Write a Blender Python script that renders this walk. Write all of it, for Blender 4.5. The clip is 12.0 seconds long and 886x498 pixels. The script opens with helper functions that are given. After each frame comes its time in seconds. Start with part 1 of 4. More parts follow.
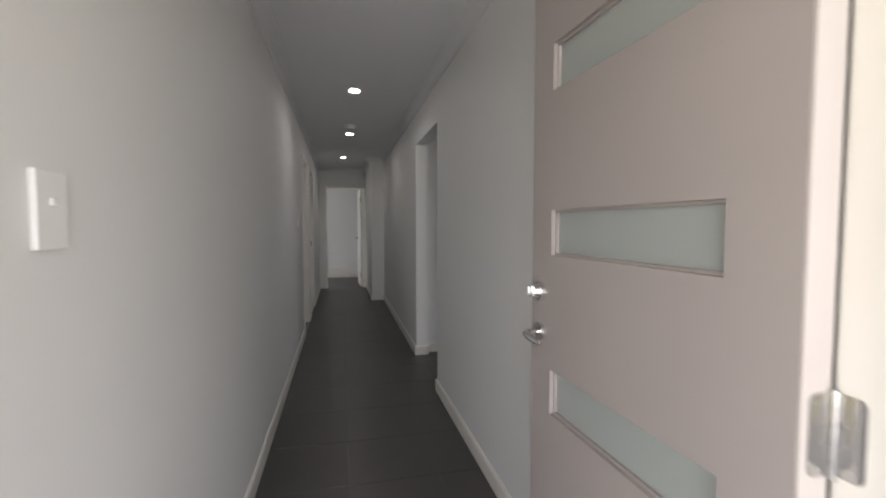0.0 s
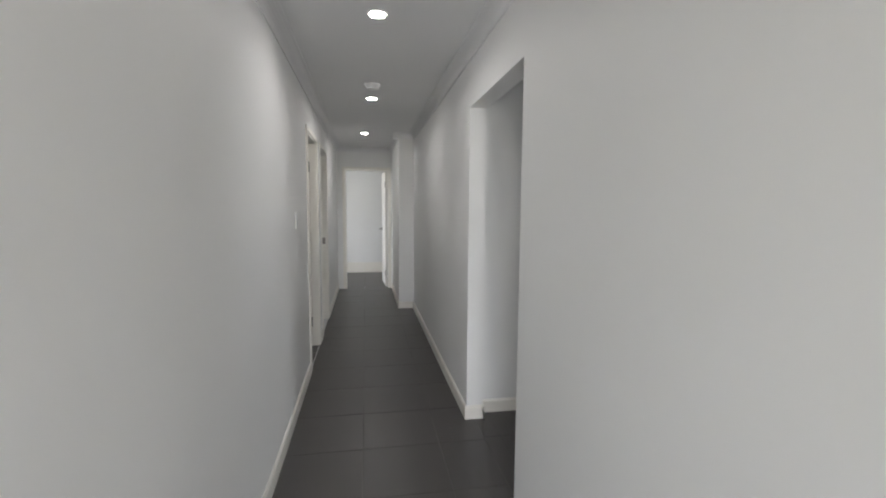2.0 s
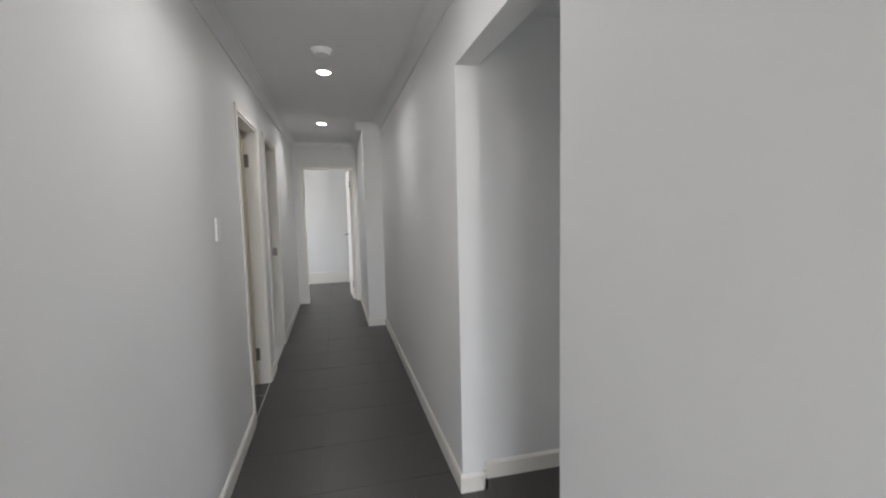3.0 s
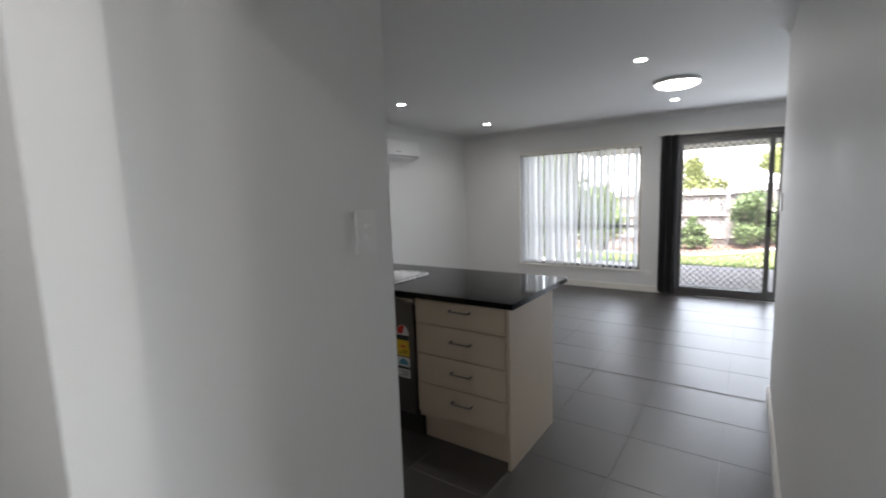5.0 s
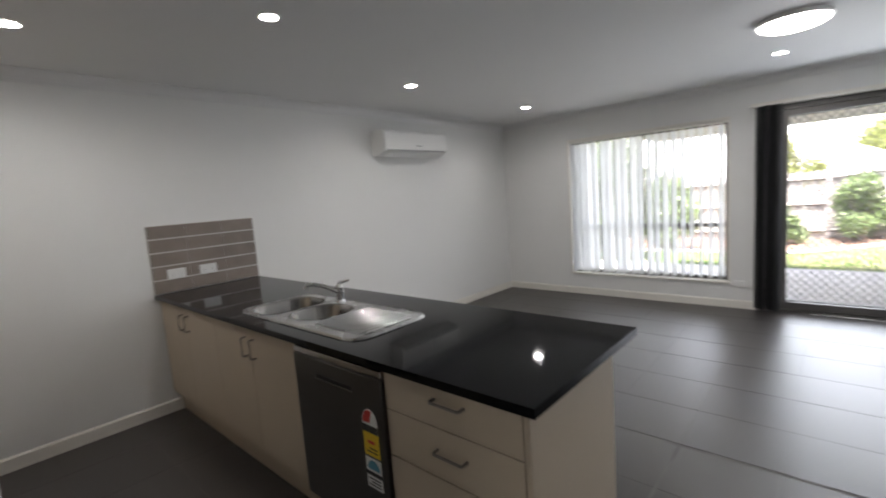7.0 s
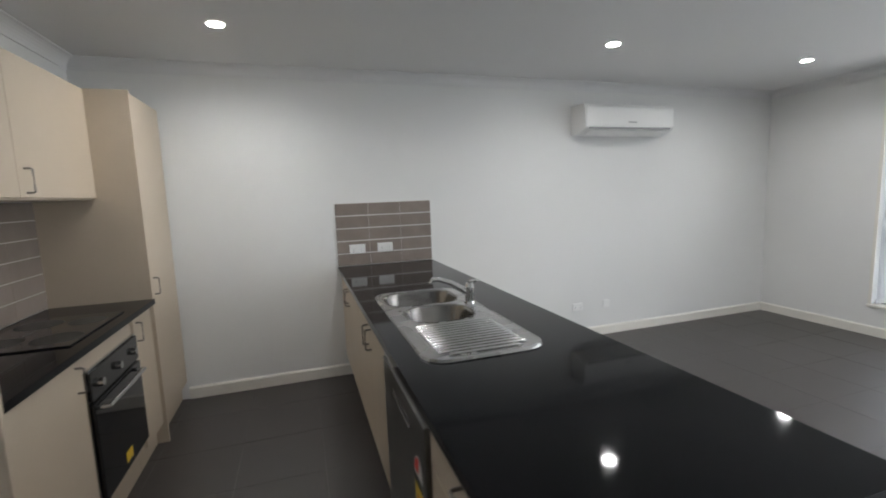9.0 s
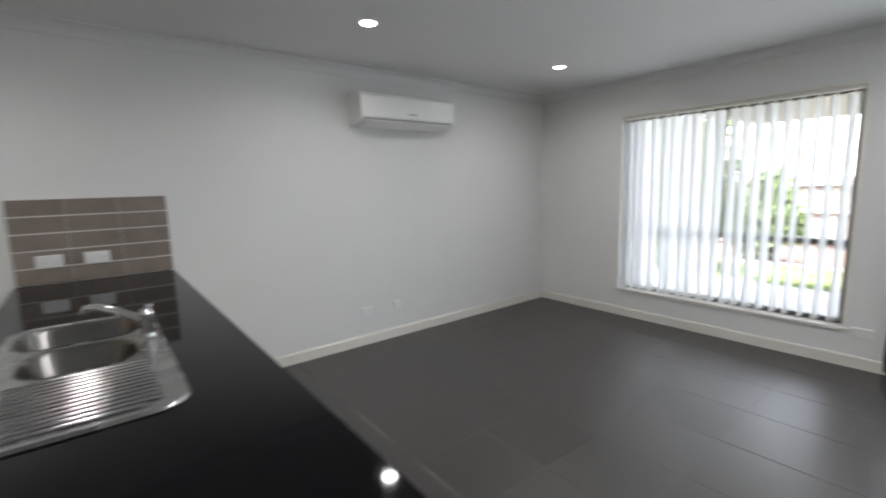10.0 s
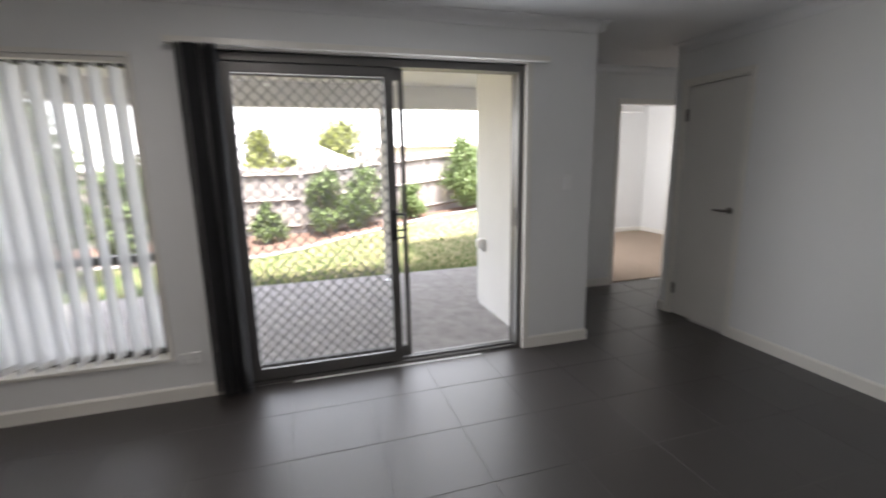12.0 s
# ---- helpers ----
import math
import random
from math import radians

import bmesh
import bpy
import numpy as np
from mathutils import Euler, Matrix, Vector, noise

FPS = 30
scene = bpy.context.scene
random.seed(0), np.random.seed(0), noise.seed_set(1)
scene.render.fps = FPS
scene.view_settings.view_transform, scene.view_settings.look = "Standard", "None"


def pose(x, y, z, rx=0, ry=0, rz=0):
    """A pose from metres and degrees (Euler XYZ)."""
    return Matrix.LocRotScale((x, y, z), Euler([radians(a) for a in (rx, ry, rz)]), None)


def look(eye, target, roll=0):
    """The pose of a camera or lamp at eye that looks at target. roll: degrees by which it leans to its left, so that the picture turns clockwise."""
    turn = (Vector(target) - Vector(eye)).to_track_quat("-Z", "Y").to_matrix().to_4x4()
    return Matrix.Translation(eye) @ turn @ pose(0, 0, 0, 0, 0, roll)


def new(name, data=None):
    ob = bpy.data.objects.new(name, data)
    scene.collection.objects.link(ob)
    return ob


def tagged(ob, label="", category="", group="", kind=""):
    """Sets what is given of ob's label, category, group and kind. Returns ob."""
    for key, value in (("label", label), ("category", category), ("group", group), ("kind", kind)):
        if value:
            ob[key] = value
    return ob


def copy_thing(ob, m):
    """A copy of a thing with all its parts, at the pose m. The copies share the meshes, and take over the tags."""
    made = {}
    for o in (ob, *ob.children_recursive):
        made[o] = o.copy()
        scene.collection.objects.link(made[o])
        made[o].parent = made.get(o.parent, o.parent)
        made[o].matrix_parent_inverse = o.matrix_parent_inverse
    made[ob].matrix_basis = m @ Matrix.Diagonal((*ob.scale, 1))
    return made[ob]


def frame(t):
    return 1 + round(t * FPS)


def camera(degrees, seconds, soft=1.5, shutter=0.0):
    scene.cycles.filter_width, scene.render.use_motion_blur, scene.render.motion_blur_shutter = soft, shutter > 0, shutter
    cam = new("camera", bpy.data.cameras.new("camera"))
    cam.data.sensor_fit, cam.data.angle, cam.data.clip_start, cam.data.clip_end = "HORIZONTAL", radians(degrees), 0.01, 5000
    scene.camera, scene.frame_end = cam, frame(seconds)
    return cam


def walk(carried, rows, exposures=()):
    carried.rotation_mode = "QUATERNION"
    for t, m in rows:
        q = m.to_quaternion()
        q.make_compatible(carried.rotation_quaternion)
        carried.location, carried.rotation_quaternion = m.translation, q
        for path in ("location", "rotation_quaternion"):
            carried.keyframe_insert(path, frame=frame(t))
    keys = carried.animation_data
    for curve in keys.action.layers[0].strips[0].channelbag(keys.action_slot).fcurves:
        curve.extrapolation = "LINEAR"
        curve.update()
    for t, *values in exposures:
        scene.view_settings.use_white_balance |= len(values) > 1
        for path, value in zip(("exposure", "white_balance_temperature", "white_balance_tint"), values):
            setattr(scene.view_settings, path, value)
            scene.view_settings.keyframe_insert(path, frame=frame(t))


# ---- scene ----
cam = camera(90.2, 12.0, soft=1.9, shutter=0.4)
PATH = [
    (0, (-0.208, -0.014, 1.267), (0.241, 1.932, 1.161), -0.0),
    (0.5, (-0.162, 0.313, 1.308), (0.245, 2.267, 1.179), 0.7),
    (1, (-0.123, 0.689, 1.317), (0.259, 2.646, 1.155), 0.7),
    (1.5, (-0.142, 1.033, 1.399), (0.19, 2.999, 1.231), 0.7),
    (2, (-0.153, 1.433, 1.415), (0.19, 3.394, 1.226), 0.4),
    (2.5, (-0.118, 1.83, 1.392), (0.266, 3.785, 1.217), -1.0),
    (2.7, (-0.091, 1.993, 1.391), (0.319, 3.943, 1.214), -1.3),
    (4.3, (0.125, 3.095, 1.435), (1.281, 4.714, 1.226), -0.8),
    (4.5, (0.178, 3.224, 1.434), (1.503, 4.708, 1.225), -1.2),
    (5, (0.331, 3.437, 1.436), (1.962, 4.569, 1.193), -1.9),
    (5.5, (0.543, 3.594, 1.435), (2.301, 4.51, 1.167), -2.4),
    (6, (0.82, 3.7, 1.439), (2.622, 4.522, 1.163), -2.8),
    (6.5, (1.09, 3.755, 1.441), (2.834, 4.696, 1.174), -3.4),
    (7, (1.3, 3.79, 1.459), (2.776, 5.118, 1.22), -4.3),
    (7.5, (1.496, 3.863, 1.466), (2.559, 5.544, 1.258), -3.3),
    (7.7, (1.554, 3.866, 1.469), (2.419, 5.658, 1.269), -3.4),
    (9.3, (2.132, 3.955, 1.438), (2.741, 5.843, 1.187), -2.1),
    (9.5, (2.263, 3.994, 1.437), (3.064, 5.808, 1.177), -1.3),
    (10, (2.631, 4.015, 1.419), (3.856, 5.569, 1.131), -1.5),
    (10.5, (3.002, 4.046, 1.428), (4.59, 5.22, 1.112), -1.3),
    (11, (3.361, 4.062, 1.426), (5.227, 4.695, 1.084), -0.6),
    (11.5, (3.703, 3.923, 1.456), (5.667, 3.958, 1.082), -0.8),
    (12, (3.985, 3.774, 1.45), (5.864, 3.21, 1.06), -1.1),
]
walk(cam, [(t, look(eye, target, roll)) for t, eye, target, roll in PATH], [
    (0, 2.4, 6600, 16), (0.5, 2.95, 6550, 14), (1.5, 3.4, 6450, 11), (2.5, 3.5, 6400, 14), (4.5, 3.65, 6300, 13), (5.0, 3.5, 6350, 13), (6.0, 3.45, 6400, 14), (7.5, 3.9, 6550, 12), (9.5, 4.15, 6250, 10), (10.5, 3.3, 6450, 13), (11.2, 3.05, 6550, 14), (12, 3.05, 6650, 15)])

# ---- world, sun, lights ----
world = bpy.data.worlds.new("sky")
scene.world = world
world.use_nodes = True
wn = world.node_tree.nodes
sky = wn.new("ShaderNodeTexSky")
sky.sky_type = 'NISHITA'
sky.sun_disc = False
sky.sun_elevation = radians(63)
sky.sun_rotation = radians(247)
sky.air_density, sky.dust_density, sky.ozone_density = 1.0, 1.0, 1.0
haze = wn.new("ShaderNodeHueSaturation")
haze.inputs["Saturation"].default_value = 0.3
world.node_tree.links.new(sky.outputs[0], haze.inputs["Color"])
world.node_tree.links.new(haze.outputs[0], wn["Background"].inputs[0])
wn["Background"].inputs[1].default_value = 0.15
sun = bpy.data.lights.new("sun", 'SUN')
sun.energy, sun.angle, sun.color = 3.0, radians(14), (1.0, 0.97, 0.92)
sun_ob = new("sun", sun)
sun_ob.matrix_world = look((-14, -2, 30), (0, 0, 0))



def opening_light(name, place, target, w, h, watts, color=(0.95, 0.98, 1.0)):
    """Daylight standing in an opening."""
    d = bpy.data.lights.new(name, 'AREA')
    d.shape, d.size, d.size_y, d.energy, d.color = 'RECTANGLE', w, h, watts, color
    ob = new(name, d)
    ob.matrix_world = look(place, target)


opening_light("front_door_daylight", (-0.45, -2.5, 1.2), (0.1, 4, 1.1), 2.2, 2.2, 10.5)
opening_light("sliding_door_daylight", (7.005, 3.28, 1.05), (0, 3.28, 0.95), 1.9, 1.95, 4.0, (0.86, 0.93, 1.0))
opening_light("window_daylight", (6.995, 5.57, 1.165), (0, 5.57, 1.1), 1.7, 1.65, 0.75, (0.96, 0.985, 1.0))
opening_light("end_room_window_daylight", (-3.98, 10.6, 1.5), (0, 10.6, 1.4), 1.3, 1.1, 7.5)
opening_light("bedroom_window_daylight", (9.9, 0.60, 1.5), (9.9, -2, 1.4), 1.3, 1.1, 7)

H = 2.40            # ceiling height
LAMP_W = 0.30       # downlight power


# ---- materials ----
def mat(name, color, rough=0.5, metal=0.0, var=0.06, scale=3.0, bump=0.0, bscale=60.0, rand=0.0, spec=0.5, fine=0.0, rvar=0.15):
    m = bpy.data.materials.new(name)
    m.use_nodes = True
    nt = m.node_tree
    n, l = nt.nodes, nt.links
    b = n["Principled BSDF"]
    b.inputs["Roughness"].default_value = rough
    b.inputs["Metallic"].default_value = metal
    b.inputs["Specular IOR Level"].default_value = spec
    tc = n.new("ShaderNodeTexCoord")
    nz = n.new("ShaderNodeTexNoise")
    nz.inputs["Scale"].default_value = scale
    nz.inputs["Detail"].default_value = 6
    l.new(tc.outputs["Object"], nz.inputs["Vector"])
    ramp = n.new("ShaderNodeMapRange")
    ramp.inputs[1].default_value, ramp.inputs[2].default_value = 0.25, 0.75
    ramp.inputs[3].default_value, ramp.inputs[4].default_value = 1 - var, 1 + var
    l.new(nz.outputs[0], ramp.inputs[0])
    val = ramp.outputs[0]
    if fine:
        nf = n.new("ShaderNodeTexNoise")
        nf.inputs["Scale"].default_value = scale * 60
        l.new(tc.outputs["Object"], nf.inputs["Vector"])
        rf = n.new("ShaderNodeMapRange")
        rf.inputs[1].default_value, rf.inputs[2].default_value = 0.3, 0.7
        rf.inputs[3].default_value, rf.inputs[4].default_value = 1 - fine, 1 + fine
        l.new(nf.outputs[0], rf.inputs[0])
        mu = n.new("ShaderNodeMath")
        mu.operation = 'MULTIPLY'
        l.new(val, mu.inputs[0]), l.new(rf.outputs[0], mu.inputs[1])
        val = mu.outputs[0]
    if rand:
        oi = n.new("ShaderNodeObjectInfo")
        rr = n.new("ShaderNodeMapRange")
        rr.inputs[3].default_value, rr.inputs[4].default_value = 1 - rand, 1 + rand
        l.new(oi.outputs["Random"], rr.inputs[0])
        mu = n.new("ShaderNodeMath")
        mu.operation = 'MULTIPLY'
        l.new(val, mu.inputs[0]), l.new(rr.outputs[0], mu.inputs[1])
        val = mu.outputs[0]
    vm = n.new("ShaderNodeVectorMath")
    vm.operation = 'SCALE'
    vm.inputs[0].default_value = color
    l.new(val, vm.inputs[3])
    l.new(vm.outputs[0], b.inputs["Base Color"])
    rv = n.new("ShaderNodeMapRange")
    rv.inputs[3].default_value, rv.inputs[4].default_value = max(0.02, rough * (1 - rvar)), min(1, rough * (1 + rvar))
    l.new(nz.outputs[0], rv.inputs[0])
    if rvar:
        l.new(rv.outputs[0], b.inputs["Roughness"])
    if bump:
        nb = n.new("ShaderNodeTexNoise")
        nb.inputs["Scale"].default_value = bscale
        nb.inputs["Detail"].default_value = 3
        l.new(tc.outputs["Object"], nb.inputs["Vector"])
        bp = n.new("ShaderNodeBump")
        bp.inputs["Strength"].default_value = bump
        bp.inputs["Distance"].default_value = 0.004
        l.new(nb.outputs[0], bp.inputs["Height"])
        l.new(bp.outputs[0], b.inputs["Normal"])
    return m


def glow(name, color, strength):
    m = bpy.data.materials.new(name)
    m.use_nodes = True
    b = m.node_tree.nodes["Principled BSDF"]
    b.inputs["Base Color"].default_value = (0.9, 0.9, 0.9, 1)
    b.inputs["Emission Color"].default_value = (*color, 1)
    b.inputs["Emission Strength"].default_value = strength
    return m


def glass(name, color=(1, 1, 1), rough=0.0):
    m = bpy.data.materials.new(name)
    m.use_nodes = True
    b = m.node_tree.nodes["Principled BSDF"]
    b.inputs["Base Color"].default_value = (*color, 1)
    b.inputs["Transmission Weight"].default_value = 1
    b.inputs["Roughness"].default_value = rough
    b.inputs["IOR"].default_value = 1.45
    return m


WALL = mat("wall_paint", (0.74, 0.74, 0.73), 0.55, var=0.015, scale=1.5, bump=0.05, bscale=220)
CEIL = mat("ceiling_paint", (0.72, 0.72, 0.72), 0.7, var=0.015, scale=1.0, bump=0.04, bscale=200)
TRIM = mat("gloss_trim_paint", (0.76, 0.735, 0.68), 0.3, var=0.03, scale=4, bump=0.03, bscale=40)
TILE = mat("charcoal_porcelain", (0.041, 0.0355, 0.033), 0.38, var=0.05, scale=140, spec=0.75, rvar=0.0, bump=0.02, bscale=110, rand=0.04)
GROUT = mat("grout", (0.12, 0.115, 0.11), 0.9, var=0.5, scale=2.0)
LAMINATE = mat("beige_laminate", (0.53, 0.445, 0.345), 0.42, var=0.03, scale=5, fine=0.03)
STONE = mat("black_granite", (0.006, 0.006, 0.007), 0.05, var=0.3, scale=6, fine=0.6, spec=0.13)
STEEL = mat("brushed_steel", (0.55, 0.55, 0.545), 0.17, 1.0, var=0.06, scale=8)
# satin deck steel, kept darker than the ribs for the shade between them
SINKSTEEL = mat("satin_shaded_sink_steel", (0.42, 0.42, 0.415), 0.27, 1.0, var=0.06, scale=8)
# sink steel again, darkened to carry the shade inside the bowls
BOWL = mat("shaded_bowl_steel", (0.31, 0.30, 0.29), 0.20, 1.0, var=0.08, scale=8)
CHROME = mat("chrome", (0.75, 0.75, 0.75), 0.08, 1.0, var=0.02)
NICKEL = mat("satin_nickel", (0.27, 0.25, 0.235), 0.32, 1.0, var=0.04)
DWASH = mat("graphite_steel", (0.17, 0.165, 0.16), 0.3, 0.9, var=0.06, scale=5)
BLACK = mat("black_plastic", (0.02, 0.02, 0.02), 0.35)
BLACKGLASS = mat("black_glass", (0.012, 0.012, 0.013), 0.05)
WHITEP = mat("white_plastic", (0.80, 0.80, 0.79), 0.3, var=0.02)
ACGREY = mat("grey_plastic", (0.35, 0.35, 0.36), 0.4)
SPLASH = mat("taupe_wall_tile", (0.235, 0.195, 0.17), 0.3, var=0.12, scale=9, rand=0.05)
WGROUT = mat("white_grout", (0.72, 0.70, 0.67), 0.8, var=0.05)
BRONZE = mat("dark_bronze_aluminium", (0.13, 0.125, 0.12), 0.4, 0.5, var=0.05)
GRILLE = mat("grey_grille_aluminium", (0.17, 0.167, 0.163), 0.45, 0.4, var=0.05)
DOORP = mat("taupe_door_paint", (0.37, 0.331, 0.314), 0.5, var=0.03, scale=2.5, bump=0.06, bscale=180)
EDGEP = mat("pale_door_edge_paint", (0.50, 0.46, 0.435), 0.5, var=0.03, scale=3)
DOORW = mat("white_door_paint", (0.70, 0.68, 0.64), 0.4, var=0.03, scale=2)
CREAM = mat("cream_door_paint", (0.66, 0.58, 0.44), 0.4, var=0.04, scale=2)
CARPET = mat("beige_carpet", (0.34, 0.26, 0.20), 0.95, var=0.15, scale=30, bump=0.6, bscale=300, fine=0.2)
CONCRETE = mat("exposed_aggregate", (0.33, 0.315, 0.31), 0.85, var=0.22, scale=9, bump=0.4, bscale=110, fine=0.4)
LAWN = mat("lawn", (0.23, 0.20, 0.10), 0.9, var=0.35, scale=0.8, bump=0.8, bscale=60, fine=0.3)
GRASS = mat("grass_blade", (0.10, 0.19, 0.045), 0.7, var=0.4, scale=1.2)
MULCH = mat("bark_mulch", (0.14, 0.082, 0.058), 0.95, var=0.25, scale=4, bump=1.0, bscale=50, fine=0.4)
FENCE = mat("weathered_timber", (0.25, 0.225, 0.215), 0.85, var=0.15, scale=4, rand=0.15, fine=0.15)
LEAF = mat("shrub_leaf", (0.105, 0.15, 0.05), 0.55, var=0.3, scale=2)
LEAFY = mat("yellow_green_leaf", (0.19, 0.21, 0.06), 0.55, var=0.3, scale=2)
BARK = mat("bark", (0.12, 0.09, 0.07), 0.9, var=0.2, scale=20)
RENDER = mat("white_render", (0.72, 0.71, 0.69), 0.8, var=0.03, scale=3, bump=0.1, bscale=120)
ROOF = mat("pale_metal_roof", (0.62, 0.62, 0.62), 0.6, var=0.06, scale=2)
BRICK = mat("pale_house_wall", (0.50, 0.46, 0.42), 0.8, var=0.06)
FABRIC = mat("blind_fabric", (0.72, 0.73, 0.74), 0.85, var=0.04, scale=12, fine=0.04)
fb = FABRIC.node_tree.nodes["Principled BSDF"]
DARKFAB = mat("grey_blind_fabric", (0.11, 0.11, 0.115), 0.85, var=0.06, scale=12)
RED = mat("red_print", (0.6, 0.05, 0.04), 0.5)
YELLOW = mat("yellow_print", (0.75, 0.52, 0.04), 0.5)
PAPER = mat("white_paper", (0.75, 0.75, 0.74), 0.6)
INK = mat("ink", (0.03, 0.03, 0.03), 0.6)
LAMP = glow("lamp_glow", (1.0, 0.98, 0.94), 12)
DOME = glow("dome_glow", (1.0, 0.98, 0.96), 1.6)
FROST = glass("frosted_glass", (0.58, 0.62, 0.60), 0.35)
PANE = glass("clear_glass")
FROST.node_tree.nodes["Principled BSDF"].inputs["Transmission Weight"].default_value = 0.45

# blinds let part of the daylight through
_n, _l = FABRIC.node_tree.nodes, FABRIC.node_tree.links
_tr = _n.new("ShaderNodeBsdfTranslucent")
_tr.inputs[0].default_value = (0.93, 0.94, 0.95, 1)
_mx = _n.new("ShaderNodeMixShader")
_mx.inputs[0].default_value = 0.85
_l.new(fb.outputs[0], _mx.inputs[1]), _l.new(_tr.outputs[0], _mx.inputs[2])
_l.new(_mx.outputs[0], _n["Material Output"].inputs[0])


# ---- mesh helpers ----
def box(bm, x0, x1, y0, y1, z0, z1, bev=0.0):
    r = bmesh.ops.create_cube(bm, size=1.0, matrix=Matrix.LocRotScale(
        ((x0 + x1) / 2, (y0 + y1) / 2, (z0 + z1) / 2), None, (abs(x1 - x0), abs(y1 - y0), abs(z1 - z0))))
    if bev:
        ed = list({e for v in r["verts"] for e in v.link_edges})
        bmesh.ops.bevel(bm, geom=ed, offset=bev, segments=2, affect='EDGES', profile=0.5)
    return bm


def boxes(*bs, bev=0.0):
    bm = bmesh.new()
    for b in bs:
        box(bm, *b, bev=bev)
    return bm


def cyl(bm, p, q, r0, r1=None, seg=20):
    p, q = Vector(p), Vector(q)
    d = q - p
    m = Matrix.Translation((p + q) / 2) @ d.to_track_quat('Z', 'Y').to_matrix().to_4x4()
    bmesh.ops.create_cone(bm, cap_ends=True, segments=seg, radius1=r0, radius2=r0 if r1 is None else r1, depth=d.length, matrix=m)
    return bm


def tube(bm, pts, r, seg=10):
    """A round bar through the points."""
    pts = [Vector(p) for p in pts]
    rings = []
    for i, p in enumerate(pts):
        d = (pts[min(i + 1, len(pts) - 1)] - pts[max(i - 1, 0)]).normalized()
        q = d.to_track_quat('Z', 'Y')
        rr = r[i] if isinstance(r, (list, tuple)) else r
        rings.append([bm.verts.new(p + q @ Vector((rr * math.cos(a), rr * math.sin(a), 0)))
                      for a in [2 * math.pi * k / seg for k in range(seg)]])
    for a, b in zip(rings, rings[1:]):
        for k in range(seg):
            bm.faces.new((a[k], a[(k + 1) % seg], b[(k + 1) % seg], b[k]))
    bm.faces.new(rings[0][::-1]), bm.faces.new(rings[-1])
    return bm


def prism(bm, outline, axis, a0, a1):
    """Extrude a closed 2D outline along an axis."""
    def v3(p, a):
        return {'x': (a, p[0], p[1]), 'y': (p[0], a, p[1]), 'z': (p[0], p[1], a)}[axis]
    A = [bm.verts.new(v3(p, a0)) for p in outline]
    B = [bm.verts.new(v3(p, a1)) for p in outline]
    n = len(outline)
    for k in range(n):
        bm.faces.new((A[k], A[(k + 1) % n], B[(k + 1) % n], B[k]))
    bm.faces.new(A[::-1]), bm.faces.new(B)
    bmesh.ops.recalc_face_normals(bm, faces=bm.faces)
    return bm


def mesh_of(name, bm, material, smooth=False):
    me = bpy.data.meshes.new(name)
    bmesh.ops.recalc_face_normals(bm, faces=bm.faces)
    bm.to_mesh(me)
    bm.free()
    me.materials.append(material)
    if smooth:
        for p in me.polygons:
            p.use_smooth = True
        me.set_sharp_from_angle(angle=radians(40))
    return me


def part(name, bm, material, parent=None, label="", smooth=False):
    ob = new(name, mesh_of(name, bm, material, smooth))
    if parent:
        ob.parent = parent
    if label:
        ob["label"] = label
    return ob


def thing(name, label, category, at=(0, 0, 0), group=""):
    ob = new(name)
    ob.empty_display_size = 0.05
    ob.location = at
    return tagged(ob, label, category, group)


def structure(name, bm, material, label, category=""):
    return tagged(part(name, bm, material), label, category or name.split("_")[0], kind="structure")


def rounded(x0, x1, y0, y1, r, seg=6):
    out = []
    for cx, cy, a in ((x1 - r, y1 - r, 0), (x0 + r, y1 - r, 90), (x0 + r, y0 + r, 180), (x1 - r, y0 + r, 270)):
        for k in range(seg + 1):
            t = radians(a + 90 * k / seg)
            out.append((cx + r * math.cos(t), cy + r * math.sin(t)))
    return out


# ---- walls, floor, ceiling ----
def wall(name, axis, p0, p1, a0, a1, holes=(), z1=H, z0=-0.02, material=WALL, label="plain off-white painted plasterboard wall"):
    """A wall along an axis from a0 to a1, between p0 and p1 across it, with holes (start, end, bottom, top)."""
    bm = bmesh.new()

    def put(s, e, b, t):
        if e - s > 1e-4 and t - b > 1e-4:
            if axis == 'y':
                box(bm, p0, p1, s, e, b, t)
            else:
                box(bm, s, e, p0, p1, b, t)
    cur = a0
    for s, e, b, t in sorted(holes):
        put(cur, s, z0, z1)
        put(s, e, z0, b)
        put(s, e, t, z1)
        cur = e
    put(cur, a1, z0, z1)
    return structure(name, bm, material, label, "wall")


XL, XR = -0.63, 0.50          # hall faces
XW, YA, YS = 6.92, 7.49, 0.58  # window wall, long wall, south wall faces
DH = 2.04                      # door opening height
wall("wall_hall_left", 'y', XL - 0.09, XL, 0.41, 9.14, [(5.27, 6.00, 0, DH), (6.34, 7.08, 0, DH)])
wall("wall_hall_right_near", 'y', XR, 0.61, 0.41, 3.245)
wall("wall_hall_right_far", 'y', XR, 0.61, 4.21, 7.53)
structure("wall_opening_head", boxes((XR, 0.61, 3.245, 4.21, DH, H)), WALL, "off-white wall over a square-set opening", "wall")
wall("wall_hall_pier", 'y', 0.295, 0.61, 7.53, 9.14)
wall("wall_hall_end", 'x', 9.14, 9.23, -0.72, 0.61, [(-0.50, 0.24, 0, DH)])
wall("wall_passage_north", 'x', 4.29, 4.39, 0.61, 1.30)
wall("wall_passage_south", 'x', 3.17, 3.27, 0.61, 3.88)
wall("wall_living_west", 'y', 3.78, 3.88, YS, 3.17)
wall("wall_living_south", 'x', YS - 0.09, YS, 3.78, 7.32, [(6.61, 7.21, 0, DH + 0.02)])
